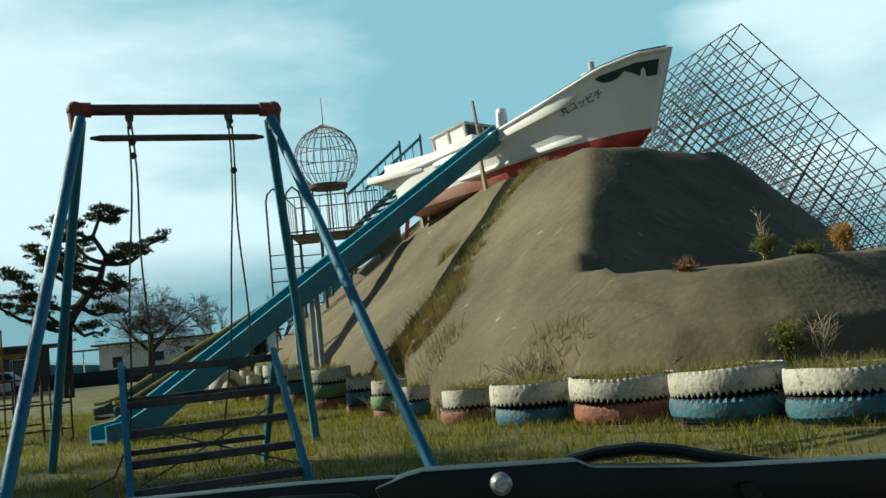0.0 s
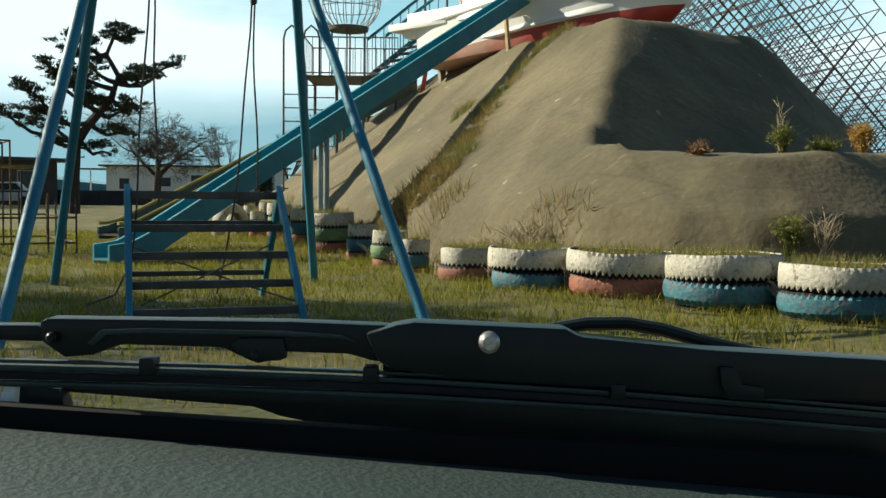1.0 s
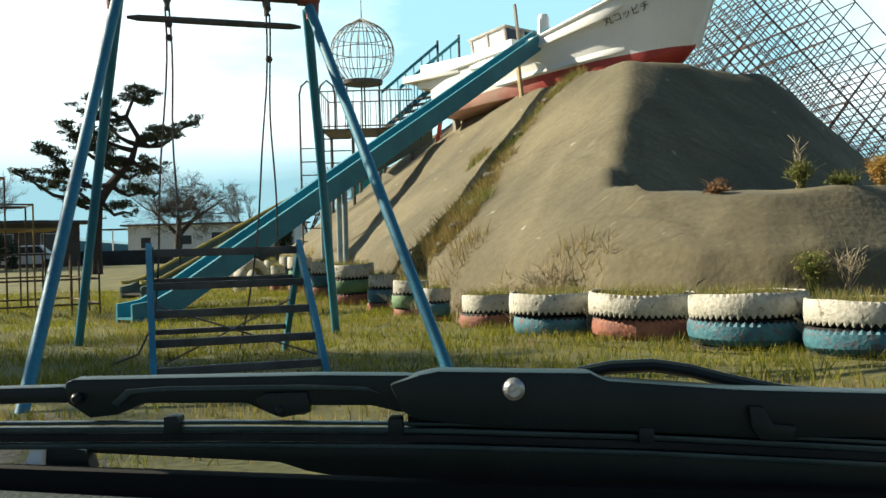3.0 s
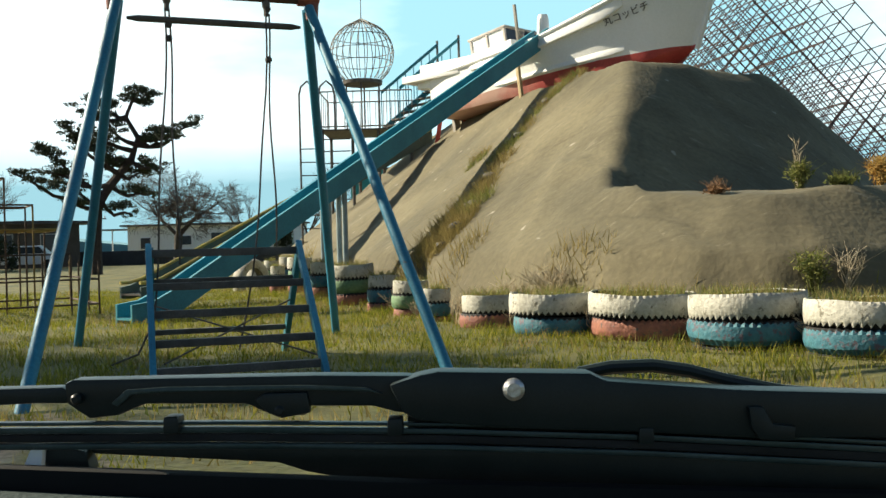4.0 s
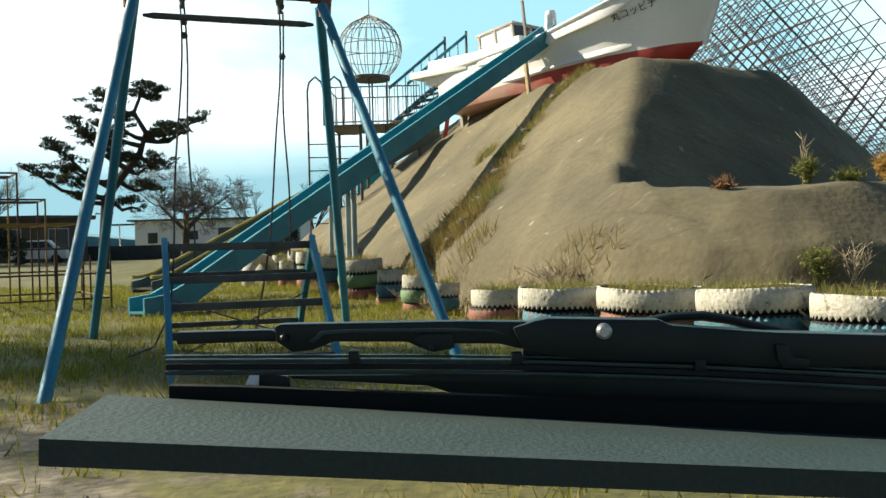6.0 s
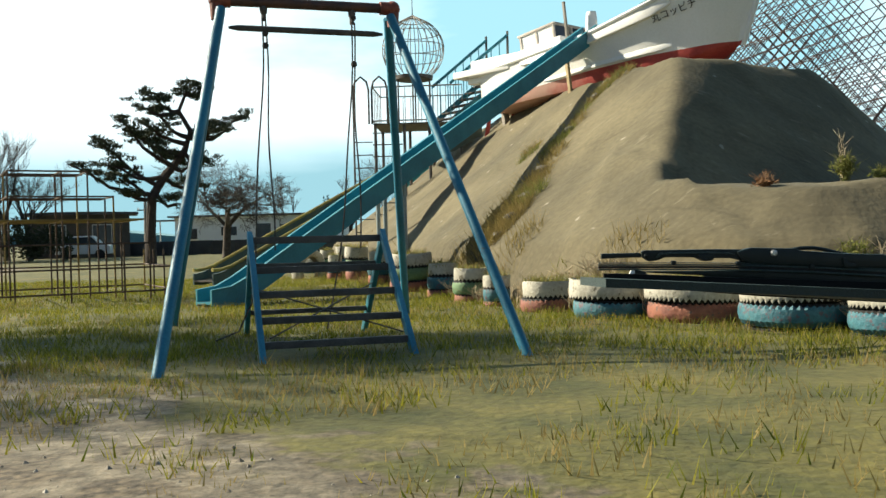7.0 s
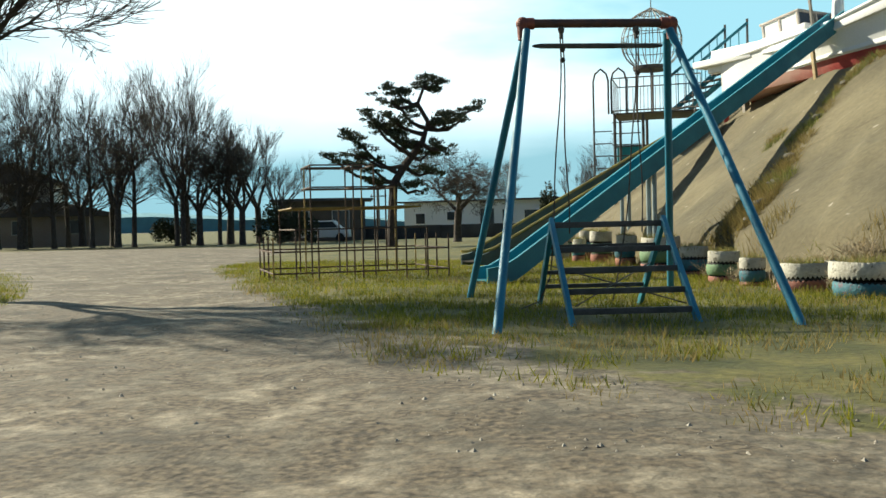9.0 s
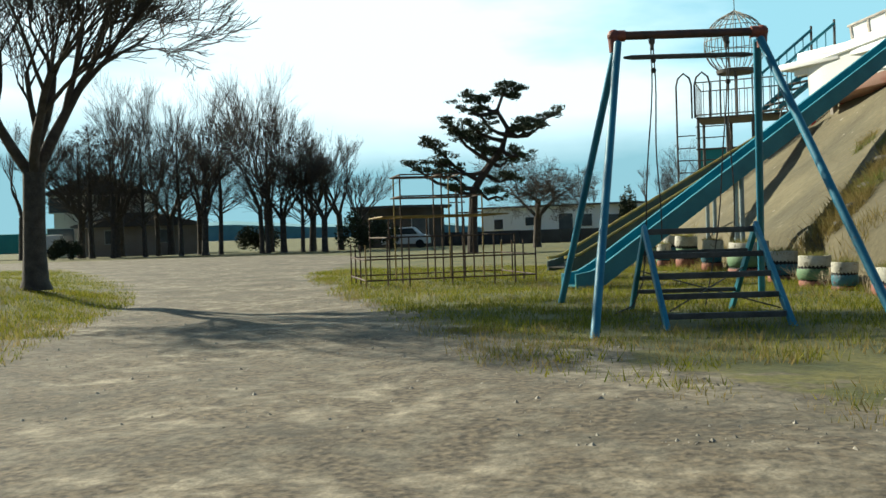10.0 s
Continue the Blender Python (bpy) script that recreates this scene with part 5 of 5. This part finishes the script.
pine_tree()


# ---- buildings and far things ----
def long_building():
    t = thing("long_building", "long low white building with a flat dark-edged roof", "building", (-19.5, 76, 0), -3)
    w = 13.6
    b = BM()
    box(b, (0, 2.5, 1.45), (w, 5, 3.0))
    part("wall", b, M_WALLW, t, "white rendered wall")
    b = BM()
    box(b, (-0.1, 2.4, 3.02), (w + 0.7, 5.8, 0.14), None, 0.02)
    part("roof", b, M_ROOF, t, "dark roof edge")
    for x, ww, z0, z1 in ((-5.3, 0.8, 1.15, 2.0), (-2.2, 1.3, 1.4, 2.1), (0.7, 1.2, 0.2, 2.3), (2.5, 0.9, 1.2, 2.2), (4.6, 1.3, 1.3, 2.1)):
        fr = BM()
        box(fr, (x, -0.02, (z0 + z1) / 2), (ww + 0.12, 0.1, z1 - z0 + 0.12), None, 0.01)
        win = part("window" if z0 > 1 else "door", fr, M_WALLW, t)
        g = BM()
        box(g, (x, -0.06, (z0 + z1) / 2), (ww, 0.06, z1 - z0))
        part("pane", g, M_GLASSD, win)
    porch = BM()
    box(porch, (-w / 2 - 1.3, 1.2, 2.75), (2.6, 2.4, 0.1))
    part("porch_roof", porch, M_ROOF, t)
    for x in (-w / 2 - 2.4, -w / 2 - 1.3):
        part("porch_post", bar(BM(), (x, 0.1, 0), (x, 0.1, 2.75), 0.06), M_WALLW, t)


long_building()


def low_wall():
    t = thing("low_wall", "long dark low wall along the far side of the grass", "wall", (-14, 66, 0), -3, "", "structure")
    b = BM()
    for i in range(26):
        box(b, (-15 + i * 1.6, 0, 0.5 + (i % 3) * 0.01), (1.57, 0.18, 1.0), None, 0.01)
    part("panel", b, M_FENCE, t)


low_wall()


def house(label, at, rz, w, d, h, wall, flat, windows):
    t = thing("house", label, "house", at, rz)
    b = BM()
    box(b, (0, 0, h / 2), (w, d, h))
    part("wall", b, wall, t)
    r = BM()
    pts = [(-w / 2 - 0.6, h), (w / 2 + 0.6, h), (w / 2 + 0.6, h + 0.15), (w * 0.12, h + d * (0.05 if flat else 0.22)), (-w * 0.12, h + d * (0.05 if flat else 0.22)), (-w / 2 - 0.6, h + 0.15)]
    plate(r, pts, -d / 2 - 0.6, d / 2 + 0.6)
    part("roof", r, M_ROOF, t, "dark tiled roof")
    for x, z, ww, hh in windows:
        f = BM()
        box(f, (x, -d / 2 - 0.03, z), (ww + 0.14, 0.1, hh + 0.14))
        win = part("window", f, M_GREYPL, t)
        g = BM()
        box(g, (x, -d / 2 - 0.07, z), (ww, 0.06, hh))
        part("pane", g, M_GLASSD, win)


house("two-storey grey house among the bare trees", (-55.5, 63, 0), 32, 7, 7, 5.0, M_WALLCR, False, ((-3, 4.2, 1.6, 1.2), (1, 4.2, 1.6, 1.2), (-3, 1.5, 2.0, 1.6), (2, 1.4, 1.6, 1.8)))
house("low brown house with a wide roof", (-51.0, 62, 0), 32, 9, 5, 2.3, M_WALLBR, False, ((-2, 1.5, 1.2, 1.0), (2, 1.5, 1.2, 1.0)))
house("low grey-brown flat-roofed shed behind the climbing frame", (-29.6, 66, 0), 22, 6.5, 4, 3.0, M_WALLDK, True, ((-1.6, 1.8, 1.2, 0.9), (1.4, 1.3, 1.2, 1.9)))


def parked_car(at, rz, m, label):
    t = thing("parked_car", label, "car", at, rz)
    b = BM()
    plate(b, [(-1.7, 0.3), (-1.7, 0.85), (-1.5, 0.95), (-1.1, 1.45), (0.6, 1.48), (1.1, 0.98), (1.65, 0.85), (1.7, 0.3)], -0.75, 0.75, 0.05)
    part("body", b, m, t)
    g = BM()
    plate(g, [(-1.3, 0.98), (-1.02, 1.38), (0.55, 1.40), (0.92, 0.98)], -0.765, 0.765)
    part("window_band", g, M_GLASSD, t)
    for x in (-1.05, 1.05):
        for y in (-0.7, 0.7):
            part("wheel", bar(BM(), (x, y - 0.09, 0.3), (x, y + 0.09, 0.3), 0.3, seg=16), M_RUBBER, t)


parked_car((-26.8, 60, 0), 15, M_CARW, "white car parked by the shed")


def teal_truck():
    t = thing("covered_truck", "parked truck with a teal cover", "truck", (-57, 54, 0), 35)
    b = BM()
    box(b, (0, 0, 1.2), (5, 2, 1.5), None, 0.08)
    part("cargo_cover", b, M_TEALTARP, t)
    b = BM()
    box(b, (3.1, 0, 1.0), (1.1, 1.9, 1.6), None, 0.1)
    part("cab", b, M_CARW, t)
    for x in (-1.5, 3.0):
        for y in (-0.9, 0.9):
            part("wheel", bar(BM(), (x, y - 0.1, 0.4), (x, y + 0.1, 0.4), 0.4, seg=16), M_RUBBER, t)


teal_truck()


def hedge(at, sx, sy, sz, seed, label, rz=0, material=None):
    rng = random.Random(seed)
    t = thing("hedge", label, "hedge", at, rz)
    v, f = [], []
    for _ in range(26):
        leaf_cloud(rng, v, f, (rng.uniform(-sx, sx), rng.uniform(-sy, sy), sz * rng.uniform(0.3, 0.8)), sx * 0.25, sy * 0.6, sz * 0.35, 110, 0.22)
    raw("foliage", v, f, material or M_HEDGE, t)


hedge((-39.0, 60, 0), 1.6, 1.0, 1.9, 1, "dark evergreen hedge by the house", 20)
hedge((-26.2, 52, 0), 1.7, 0.8, 2.3, 2, "dark evergreen bush beside the shed", 20)
hedge((-13.2, 74, 0), 0.6, 0.6, 3.9, 3, "small dark round-headed conifer by the building")
hedge((-45.5, 47, 0), 0.8, 0.5, 1.2, 4, "leafy evergreen shrub by the trunk", 0)


def utility_pole(x, y, h):
    t = thing("utility_pole", "thin grey utility pole beyond the low wall", "pole", (x, y, 0))
    part("shaft", bar(BM(), (0, 0, -0.2), (0, 0, h), 0.16, 0.10, 10), M_GREYWOOD, t)
    for z, w in ((h - 0.4, 0.9), (h - 1.1, 0.7)):
        part("crossarm", beam(BM(), (-w, 0.12, z), (w, 0.12, z), 0.09, 0.09), M_DARKBAR, t)
        for dx in (-w + 0.1, 0.0, w - 0.1):
            part("insulator", bar(BM(), (dx, 0.12, z + 0.04), (dx, 0.12, z + 0.2), 0.05, 0.04, 8), M_WALLW, t)


utility_pole(-27.1, 71.9, 4.6)


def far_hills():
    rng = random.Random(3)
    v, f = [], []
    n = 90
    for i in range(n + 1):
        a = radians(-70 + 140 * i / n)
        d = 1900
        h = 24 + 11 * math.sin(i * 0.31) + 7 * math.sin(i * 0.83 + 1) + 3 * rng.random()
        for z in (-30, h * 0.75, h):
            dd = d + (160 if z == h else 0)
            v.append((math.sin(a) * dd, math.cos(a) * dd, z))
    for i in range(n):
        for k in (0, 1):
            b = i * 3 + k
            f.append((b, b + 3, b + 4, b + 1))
    ob = raw("backdrop", v, f, M_HAZEHILL)
    tagged(ob, "low hills along the horizon, painted haze blue", "hills", kind="structure")


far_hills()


# ---- plants on and by the mound ----
def blades(name, spots, material, label, seed):
    """One mesh of thin blades: spots are (x, y, z, count, spread, height, lean)."""
    rng = np.random.RandomState(seed)
    vs = []
    for x, y, z, n, sp, h, ln in spots:
        a, q = rng.uniform(0, 2 * np.pi, n), np.sqrt(rng.uniform(0, 1, n)) * sp
        bx, by = x + np.cos(a) * q, y + np.sin(a) * q
        zz = np.full(n, z) if z is not None else np.maximum(np.maximum(mound_height(bx, by), ground_height(bx, by)), 0)
        hh = h * rng.uniform(0.45, 1.15, n)
        b = rng.uniform(0, 2 * np.pi, n)
        w = rng.uniform(0.003, 0.007, n) * (1 + h)
        l = ln * hh * rng.uniform(0.2, 1.2, n)
        c = rng.uniform(0, 2 * np.pi, n)
        p0 = np.stack([bx - np.cos(b) * w, by - np.sin(b) * w, zz - 0.02], -1)
        p1 = np.stack([bx + np.cos(b) * w, by + np.sin(b) * w, zz - 0.02], -1)
        p2 = np.stack([bx + np.cos(c) * l, by + np.sin(c) * l, zz + hh], -1)
        vs.append(np.stack([p0, p1, p2], 1).reshape(-1, 3))
    v = np.concatenate(vs)
    ob = raw(name, v.tolist(), np.arange(len(v)).reshape(-1, 3).tolist(), material)
    return tagged(ob, label, "grass", kind="stuff")


rg = np.random.RandomState(4)
lawn, dry = [], []
for _ in range(7200):
    x, y = rg.uniform(-13, 4.5), 0.8 + 21.2 * rg.uniform(0, 1) ** 1.3
    dd = float(polygon_distance(np.array([x]), np.array([y]), DIRT)[0])
    mm = float(polygon_distance(np.array([x]), np.array([y]), FOOT)[0])
    if dd > 0.1 or mm > 0.0 or rg.uniform() > max(0.3, 0.25 + (y - 3.2) / 3.6) * (0.45 if x > -2.2 and y < 6.6 else 1.0):
        continue
    if math.hypot((x + 1.45) / 0.8, (y - 6.9) / 0.5) < 1 and rg.uniform() < 0.8:
        continue
    near_edge = math.exp(-abs(mm) / 0.7)
    (lawn if rg.uniform() < 0.9 - 0.3 * near_edge - (0.45 if y < 6.2 else 0) else dry).append((x, y, None, 34, 0.26, 0.05 + 0.11 * near_edge * rg.uniform() + 0.07 * rg.uniform() ** 2, 0.9))
for _ in range(2600):
    x, y = rg.uniform(-30, -7.0), 3.0 + 24 * rg.uniform(0, 1) ** 1.3
    if x < -8 and -9 < float(polygon_distance(np.array([x]), np.array([y]), DIRT)[0]) < 0.0 and x < -0.95 * y + 2.0:
        lawn.append((x, y, None, 44, 0.42, 0.05 + 0.05 * rg.uniform(), 0.9))
blades("lawn_grass", lawn, M_GRASS, "short yellow-green grass", 1)
blades("dry_lawn_grass", dry, M_STRAW, "dry straw-coloured grass among the green", 2)
weeds = []
for x, y, z, dia in TYRE_SPOTS:
    weeds.append((x, y, z, int(190 * dia), dia * 0.45, 0.15, 0.9))
green_tufts = [(x, y, z, int(420 * dia), dia * 0.45, 0.13, 0.8) for x, y, z, dia in TYRE_SPOTS]
for k, (x, y) in enumerate(((2.36, 17.6), (2.2, 17.75), (2.05, 17.75), (1.9, 17.65), (1.72, 17.6), (1.55, 17.4), (1.28, 17.0), (1.1, 16.8), (0.86, 16.6), (0.78, 16.15), (0.6, 15.7),
                            (0.43, 15.4), (0.30, 14.95), (0.16, 14.6), (0.02, 14.55), (-0.12, 14.4), (-0.25, 14.2), (-0.40, 14.2), (-0.58, 14.45), (0.55, 17.7), (0.40, 17.4), (0.0, 15.0), (0.22, 15.3), (-0.3, 14.8))):
    fresh = k in (1, 3, 5, 7, 8, 12, 20)
    low = min(1.0, max(0.35, (18.4 - y) / 3.2))
    (green_tufts if fresh else weeds).append((x + 0.06 * math.sin(k * 2.3), y, None, int(150 + 170 * low), 0.16 + 0.14 * low, 0.10 + 0.12 * low, 1.2))
for x, y, n, sp, h in ((0.1, 13.2, 160, 0.4, 0.3), (-0.95, 14.5, 300, 0.3, 0.36), (1.12, 10.8, 200, 0.4, 0.24), (1.35, 10.6, 160, 0.45, 0.2), (3.0, 8.3, 160, 0.35, 0.22), (-2.4, 17.6, 260, 0.5, 0.3), (-3.6, 21, 260, 0.5, 0.35)):
    weeds.append((x, y, None, n, sp, h, 0.7))
blades("green_weeds", green_tufts, M_WEED, "small green weeds up the mound's flank", 5)
blades("mound_weeds", weeds, M_STRAW, "dry tufts of weeds on and round the mound", 3)


def bush(x, y, h, sp, n, material, label, seed, leafy=True):
    rng = random.Random(seed)
    z = max(0.0, mz(x, y)) - 0.03
    t = thing("bush", label, "bush", (x, y, z))
    v, f = [], []
    lv, lf = [], []
    for _ in range(n):
        a = rng.uniform(0, 6.28)
        tip = Vector((math.cos(a) * sp * rng.uniform(0.1, 1), math.sin(a) * sp * rng.uniform(0.1, 1), h * rng.uniform(0.5, 1)))
        mid = tip * 0.5 + Vector((rng.gauss(0, 0.03), rng.gauss(0, 0.03), h * 0.06))
        tube_into(v, f, [Vector((rng.gauss(0, 0.02), rng.gauss(0, 0.02), 0)), mid, tip], [0.006, 0.004, 0.002], 3)
        for _ in range(3):
            q = mid.lerp(tip, rng.uniform(0, 0.8))
            tube_into(v, f, [q, q + Vector((rng.gauss(0, 0.09), rng.gauss(0, 0.09), 0.12))], [0.003, 0.0015], 3)
        if leafy:
            leaf_cloud(rng, lv, lf, mid.lerp(tip, 0.5), 0.08, 0.08, h * 0.22, 17, 0.045)
    raw("stalk", v, f, material if leafy else M_DRYBUSH, t)
    if leafy:
        raw("foliage", lv, lf, material, t)


bush(1.12, 10.85, 0.40, 0.5, 60, M_DRYBUSH, "leafless dry grey-brown bush on the mound", 1, False)
bush(0.72, 11.4, 0.3, 0.3, 26, M_DRYBUSH, "leafless dry brown bush on the mound", 2, False)
for k, (x, y, h) in enumerate(((0.02, 10.75, 0.42), (0.66, 9.85, 0.34), (1.40, 9.15, 0.34), (2.20, 8.35, 0.26), (2.88, 7.62, 0.24), (-0.45, 11.8, 0.30), (-0.82, 13.2, 0.26))):
    bush(x, y, h, 0.16, 16, M_DRYBUSH, "dry brown stalks between the painted tyres", 20 + k, False)
bush(3.42, 9.12, 0.50, 0.20, 22, M_WEED, "spindly green weed behind the tyres", 3)
bush(3.75, 9.15, 0.45, 0.25, 14, M_DRYBUSH, "dry stalks behind the tyres", 4, False)
bush(3.92, 10.75, 0.34, 0.13, 22, M_WEED, "young green shrub on the ledge", 5)
bush(3.90, 10.8, 0.60, 0.05, 6, M_DRYBUSH, "tall dry stalk on the ledge", 6, False)
bush(5.05, 11.3, 0.42, 0.18, 40, M_ORANGEBUSH, "orange-brown bush on the ledge", 7)
bush(2.98, 10.75, 0.13, 0.16, 16, M_RUSTLEAF, "low reddish plant on the ledge", 8)
bush(4.35, 10.7, 0.13, 0.25, 24, M_WEED, "low green weeds on the ledge", 9)


def stone(x, y, s, seed):
    rng = random.Random(seed)
    t = thing("stepping_stone", "half-buried dark stone among weeds on the mound", "stone", (x, y, mz(x, y) - s * 0.15), rng.uniform(0, 360), "stones up the mound")
    bm = BM()
    bmesh.ops.create_icosphere(bm, subdivisions=3, radius=1.0)
    for v in bm.verts:
        v.co *= 1 + 0.16 * noise.noise(v.co * 1.7 + Vector((seed, 0, 0)))
        v.co = Vector((v.co.x * s, v.co.y * s * 0.7, v.co.z * s * 0.45))
    part("stone", bm, M_STONE, t)


for k, (x, y, s) in enumerate(((0.33, 15.05, 0.19), (0.08, 14.55, 0.19), (0.66, 15.85, 0.19), (1.22, 16.9, 0.17), (1.80, 17.65, 0.15), (-0.15, 14.2, 0.15))):
    stone(x, y, s, k)


def green_shed():
    t = thing("green_shed", "green sheet-metal shed beyond the tower", "shed", (-5.2, 62, 0), 0)
    b = BM()
    box(b, (0, 0, 2.9), (2.6, 2.5, 5.8), None, 0.03)
    part("wall", b, M_TEALTARP, t, "green ribbed sheet wall")
    b = BM()
    box(b, (0, 0, 5.85), (2.8, 2.7, 0.1))
    part("roof", b, M_ROOF, t)


green_shed()


def gravel():
    rng = np.random.RandomState(9)
    n = 5200
    x, y = rng.uniform(-14, 3.5, n), 1.5 + 17 * rng.uniform(0, 1, n) ** 1.5
    d = polygon_distance(x, y, DIRT)
    ok = (d > -0.9) & (rng.uniform(0, 1, n) < np.where(np.abs(d) < 0.9, 0.9, 0.45))
    x, y = x[ok], y[ok]
    z = ground_height(x, y)
    v, f = [], []
    for px, py, pz in zip(x, y, z):
        s = 0.006 + 0.016 * rng.uniform() ** 3
        a = rng.uniform(0, 6.28)
        c, w = math.cos(a) * s, math.sin(a) * s
        b = len(v)
        e = rng.uniform(0.5, 1.0)
        v += [(px + c, py + w, pz - 0.002), (px - w * e, py + c * e, pz - 0.002), (px - c, py - w, pz - 0.002), (px + w * e, py - c * e, pz - 0.002), (px + c * 0.2, py + w * 0.2, pz + s * 0.7)]
        f += [(b, b + 1, b + 4), (b + 1, b + 2, b + 4), (b + 2, b + 3, b + 4), (b + 3, b, b + 4)]
    tagged(raw("gravel", v, f, M_PEBBLE), "loose pale gravel on the dirt track", "gravel", kind="stuff")


gravel()


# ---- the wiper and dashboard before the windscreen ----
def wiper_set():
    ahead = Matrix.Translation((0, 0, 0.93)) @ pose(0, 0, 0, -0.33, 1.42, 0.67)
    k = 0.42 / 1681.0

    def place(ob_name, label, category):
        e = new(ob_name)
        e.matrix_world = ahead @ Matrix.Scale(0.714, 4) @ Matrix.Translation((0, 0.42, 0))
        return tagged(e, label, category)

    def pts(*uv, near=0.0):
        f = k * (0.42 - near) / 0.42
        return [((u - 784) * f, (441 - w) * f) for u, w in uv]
    t = place("windscreen_wiper", "black car windscreen wiper with a chromed screw, lying parked", "wiper")
    part("arm_tip", plate(BM(), pts((-120, 690), (110, 684), (122, 690), (122, 714), (60, 714), (-120, 722)), 0.0, 0.008, 0.0015), M_BLACKPL, t)
    part("yoke", plate(BM(), pts((120, 676), (135, 669), (560, 661), (720, 662), (760, 668), (760, 735), (700, 726), (660, 716), (548, 716), (545, 732), (492, 735), (462, 722), (440, 712),
                                   (262, 712), (215, 732), (165, 738), (125, 712)), -0.004, 0.006, 0.0015), M_BLACKPL, t)
    part("centre_block", plate(BM(), pts((690, 676), (745, 658), (775, 652), (1040, 655), (1066, 668), (1300, 684), (1700, 694), (1700, 768), (1400, 770), (1320, 768), (1280, 766), (1100, 758), (860, 750), (740, 738), (715, 725)), -0.009, 0.004, 0.002), M_BLACKPL, t)
    part("arm", pipe(BM(), [Vector((x, 0.012, z)) for x, z in pts((1030, 668), (1090, 656), (1165, 653), (1230, 662), (1300, 680), (1400, 700), (1560, 712))], 0.0032, 10), M_BLACKPL, t)
    part("backing", plate(BM(), pts((720, 728), (1100, 736), (1720, 760), (1720, 850), (1140, 800), (720, 790)), 0.007, 0.012, 0.0008), M_BLACKPL, t)
    part("yoke_lip", plate(BM(), pts((200, 712), (226, 688), (300, 683), (540, 680), (650, 684), (680, 696), (655, 692), (548, 689), (300, 692), (236, 697), (212, 718), near=0.004), -0.0065, -0.0035, 0.0006), M_BLADE, t, "raised edge along the wiper yoke")
    part("bracket", plate(BM(), pts((452, 706), (470, 694), (545, 692), (552, 728), (500, 738), (478, 730), near=0.004), -0.007, -0.003, 0.001), M_BLACKPL, t)
    x, z = pts((906, 683))[0]
    sc = BM()
    pipe(sc, [(x, -0.009, z), (x, -0.012, z), (x, -0.0135, z)], [0.0049, 0.0047, 0.003], 20)
    part("screw", sc, M_CHROME, t, "worn chromed screw head")
    for u, w in ((145, 702), (500, 722), (1350, 747)):
        x, z = pts((u, w))[0]
        part("rivet", pipe(BM(), [(x, -0.003, z), (x, -0.007, z), (x, -0.008, z)], [0.0026, 0.0024, 0.0014], 14), M_BLACKPL, t, "black rivet")
    part("clip", plate(BM(), pts((1310, 712), (1336, 712), (1352, 742), (1392, 746), (1390, 772), (1330, 770), (1316, 750)), -0.012, -0.008, 0.0012), M_BLACKPL, t, "dark clip")
    for (w0, w1, m, y, dy, nm) in ((742, 748, M_BLADE, -0.006, 0.004, "blade_spine"), (752, 762, M_BLADE, -0.006, 0.004, "blade_spine"), (764, 778, M_RUBBER, -0.005, 0.006, "blade_rubber"), (780, 790, M_BLADE, -0.006, 0.004, "blade_spine")):
        part(nm, plate(BM(), pts((-140, w0 + 2), (400, w0 - 1), (784, w0 + 2), (1140, w0 + 13), (1720, w0 + 42), (1720, w1 + 44), (1140, w1 + 13), (784, w1 + 2), (400, w1 - 1), (-140, w1 + 2)), y, y + dy, 0.0006), m, t)
    for u, w in ((312, 745), (700, 748), (1135, 764)):
        part("claw", plate(BM(), pts((u - 12, w - 14), (u + 14, w - 14), (u + 16, w + 14), (u - 12, w + 16)), -0.010, 0.0, 0.0012), M_BLACKPL, t, "black blade claw")
    part("lower_arm", plate(BM(), pts((150, 796), (700, 792), (1140, 803), (1720, 832), (1720, 900), (1100, 880), (640, 856), (540, 838), (490, 822), (160, 806)), 0.004, 0.012, 0.001), M_BLACKPL, t, "dark lower arm")
    part("end_cap", plate(BM(), pts((62, 788), (82, 789), (80, 830), (44, 832)), -0.004, 0.006, 0.0008), M_WALLW, t, "plain white cap")
    part("pivot", plate(BM(), pts((80, 788), (150, 796), (162, 834), (78, 832)), 0.0, 0.01, 0.001), M_BLACKPL, t)
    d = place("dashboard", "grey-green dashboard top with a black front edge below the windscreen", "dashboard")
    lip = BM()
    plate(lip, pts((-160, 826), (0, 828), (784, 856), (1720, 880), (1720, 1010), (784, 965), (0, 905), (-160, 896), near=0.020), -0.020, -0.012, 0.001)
    part("screen_edge", lip, M_SHADETRIM, d, "black lower edge of the windscreen")
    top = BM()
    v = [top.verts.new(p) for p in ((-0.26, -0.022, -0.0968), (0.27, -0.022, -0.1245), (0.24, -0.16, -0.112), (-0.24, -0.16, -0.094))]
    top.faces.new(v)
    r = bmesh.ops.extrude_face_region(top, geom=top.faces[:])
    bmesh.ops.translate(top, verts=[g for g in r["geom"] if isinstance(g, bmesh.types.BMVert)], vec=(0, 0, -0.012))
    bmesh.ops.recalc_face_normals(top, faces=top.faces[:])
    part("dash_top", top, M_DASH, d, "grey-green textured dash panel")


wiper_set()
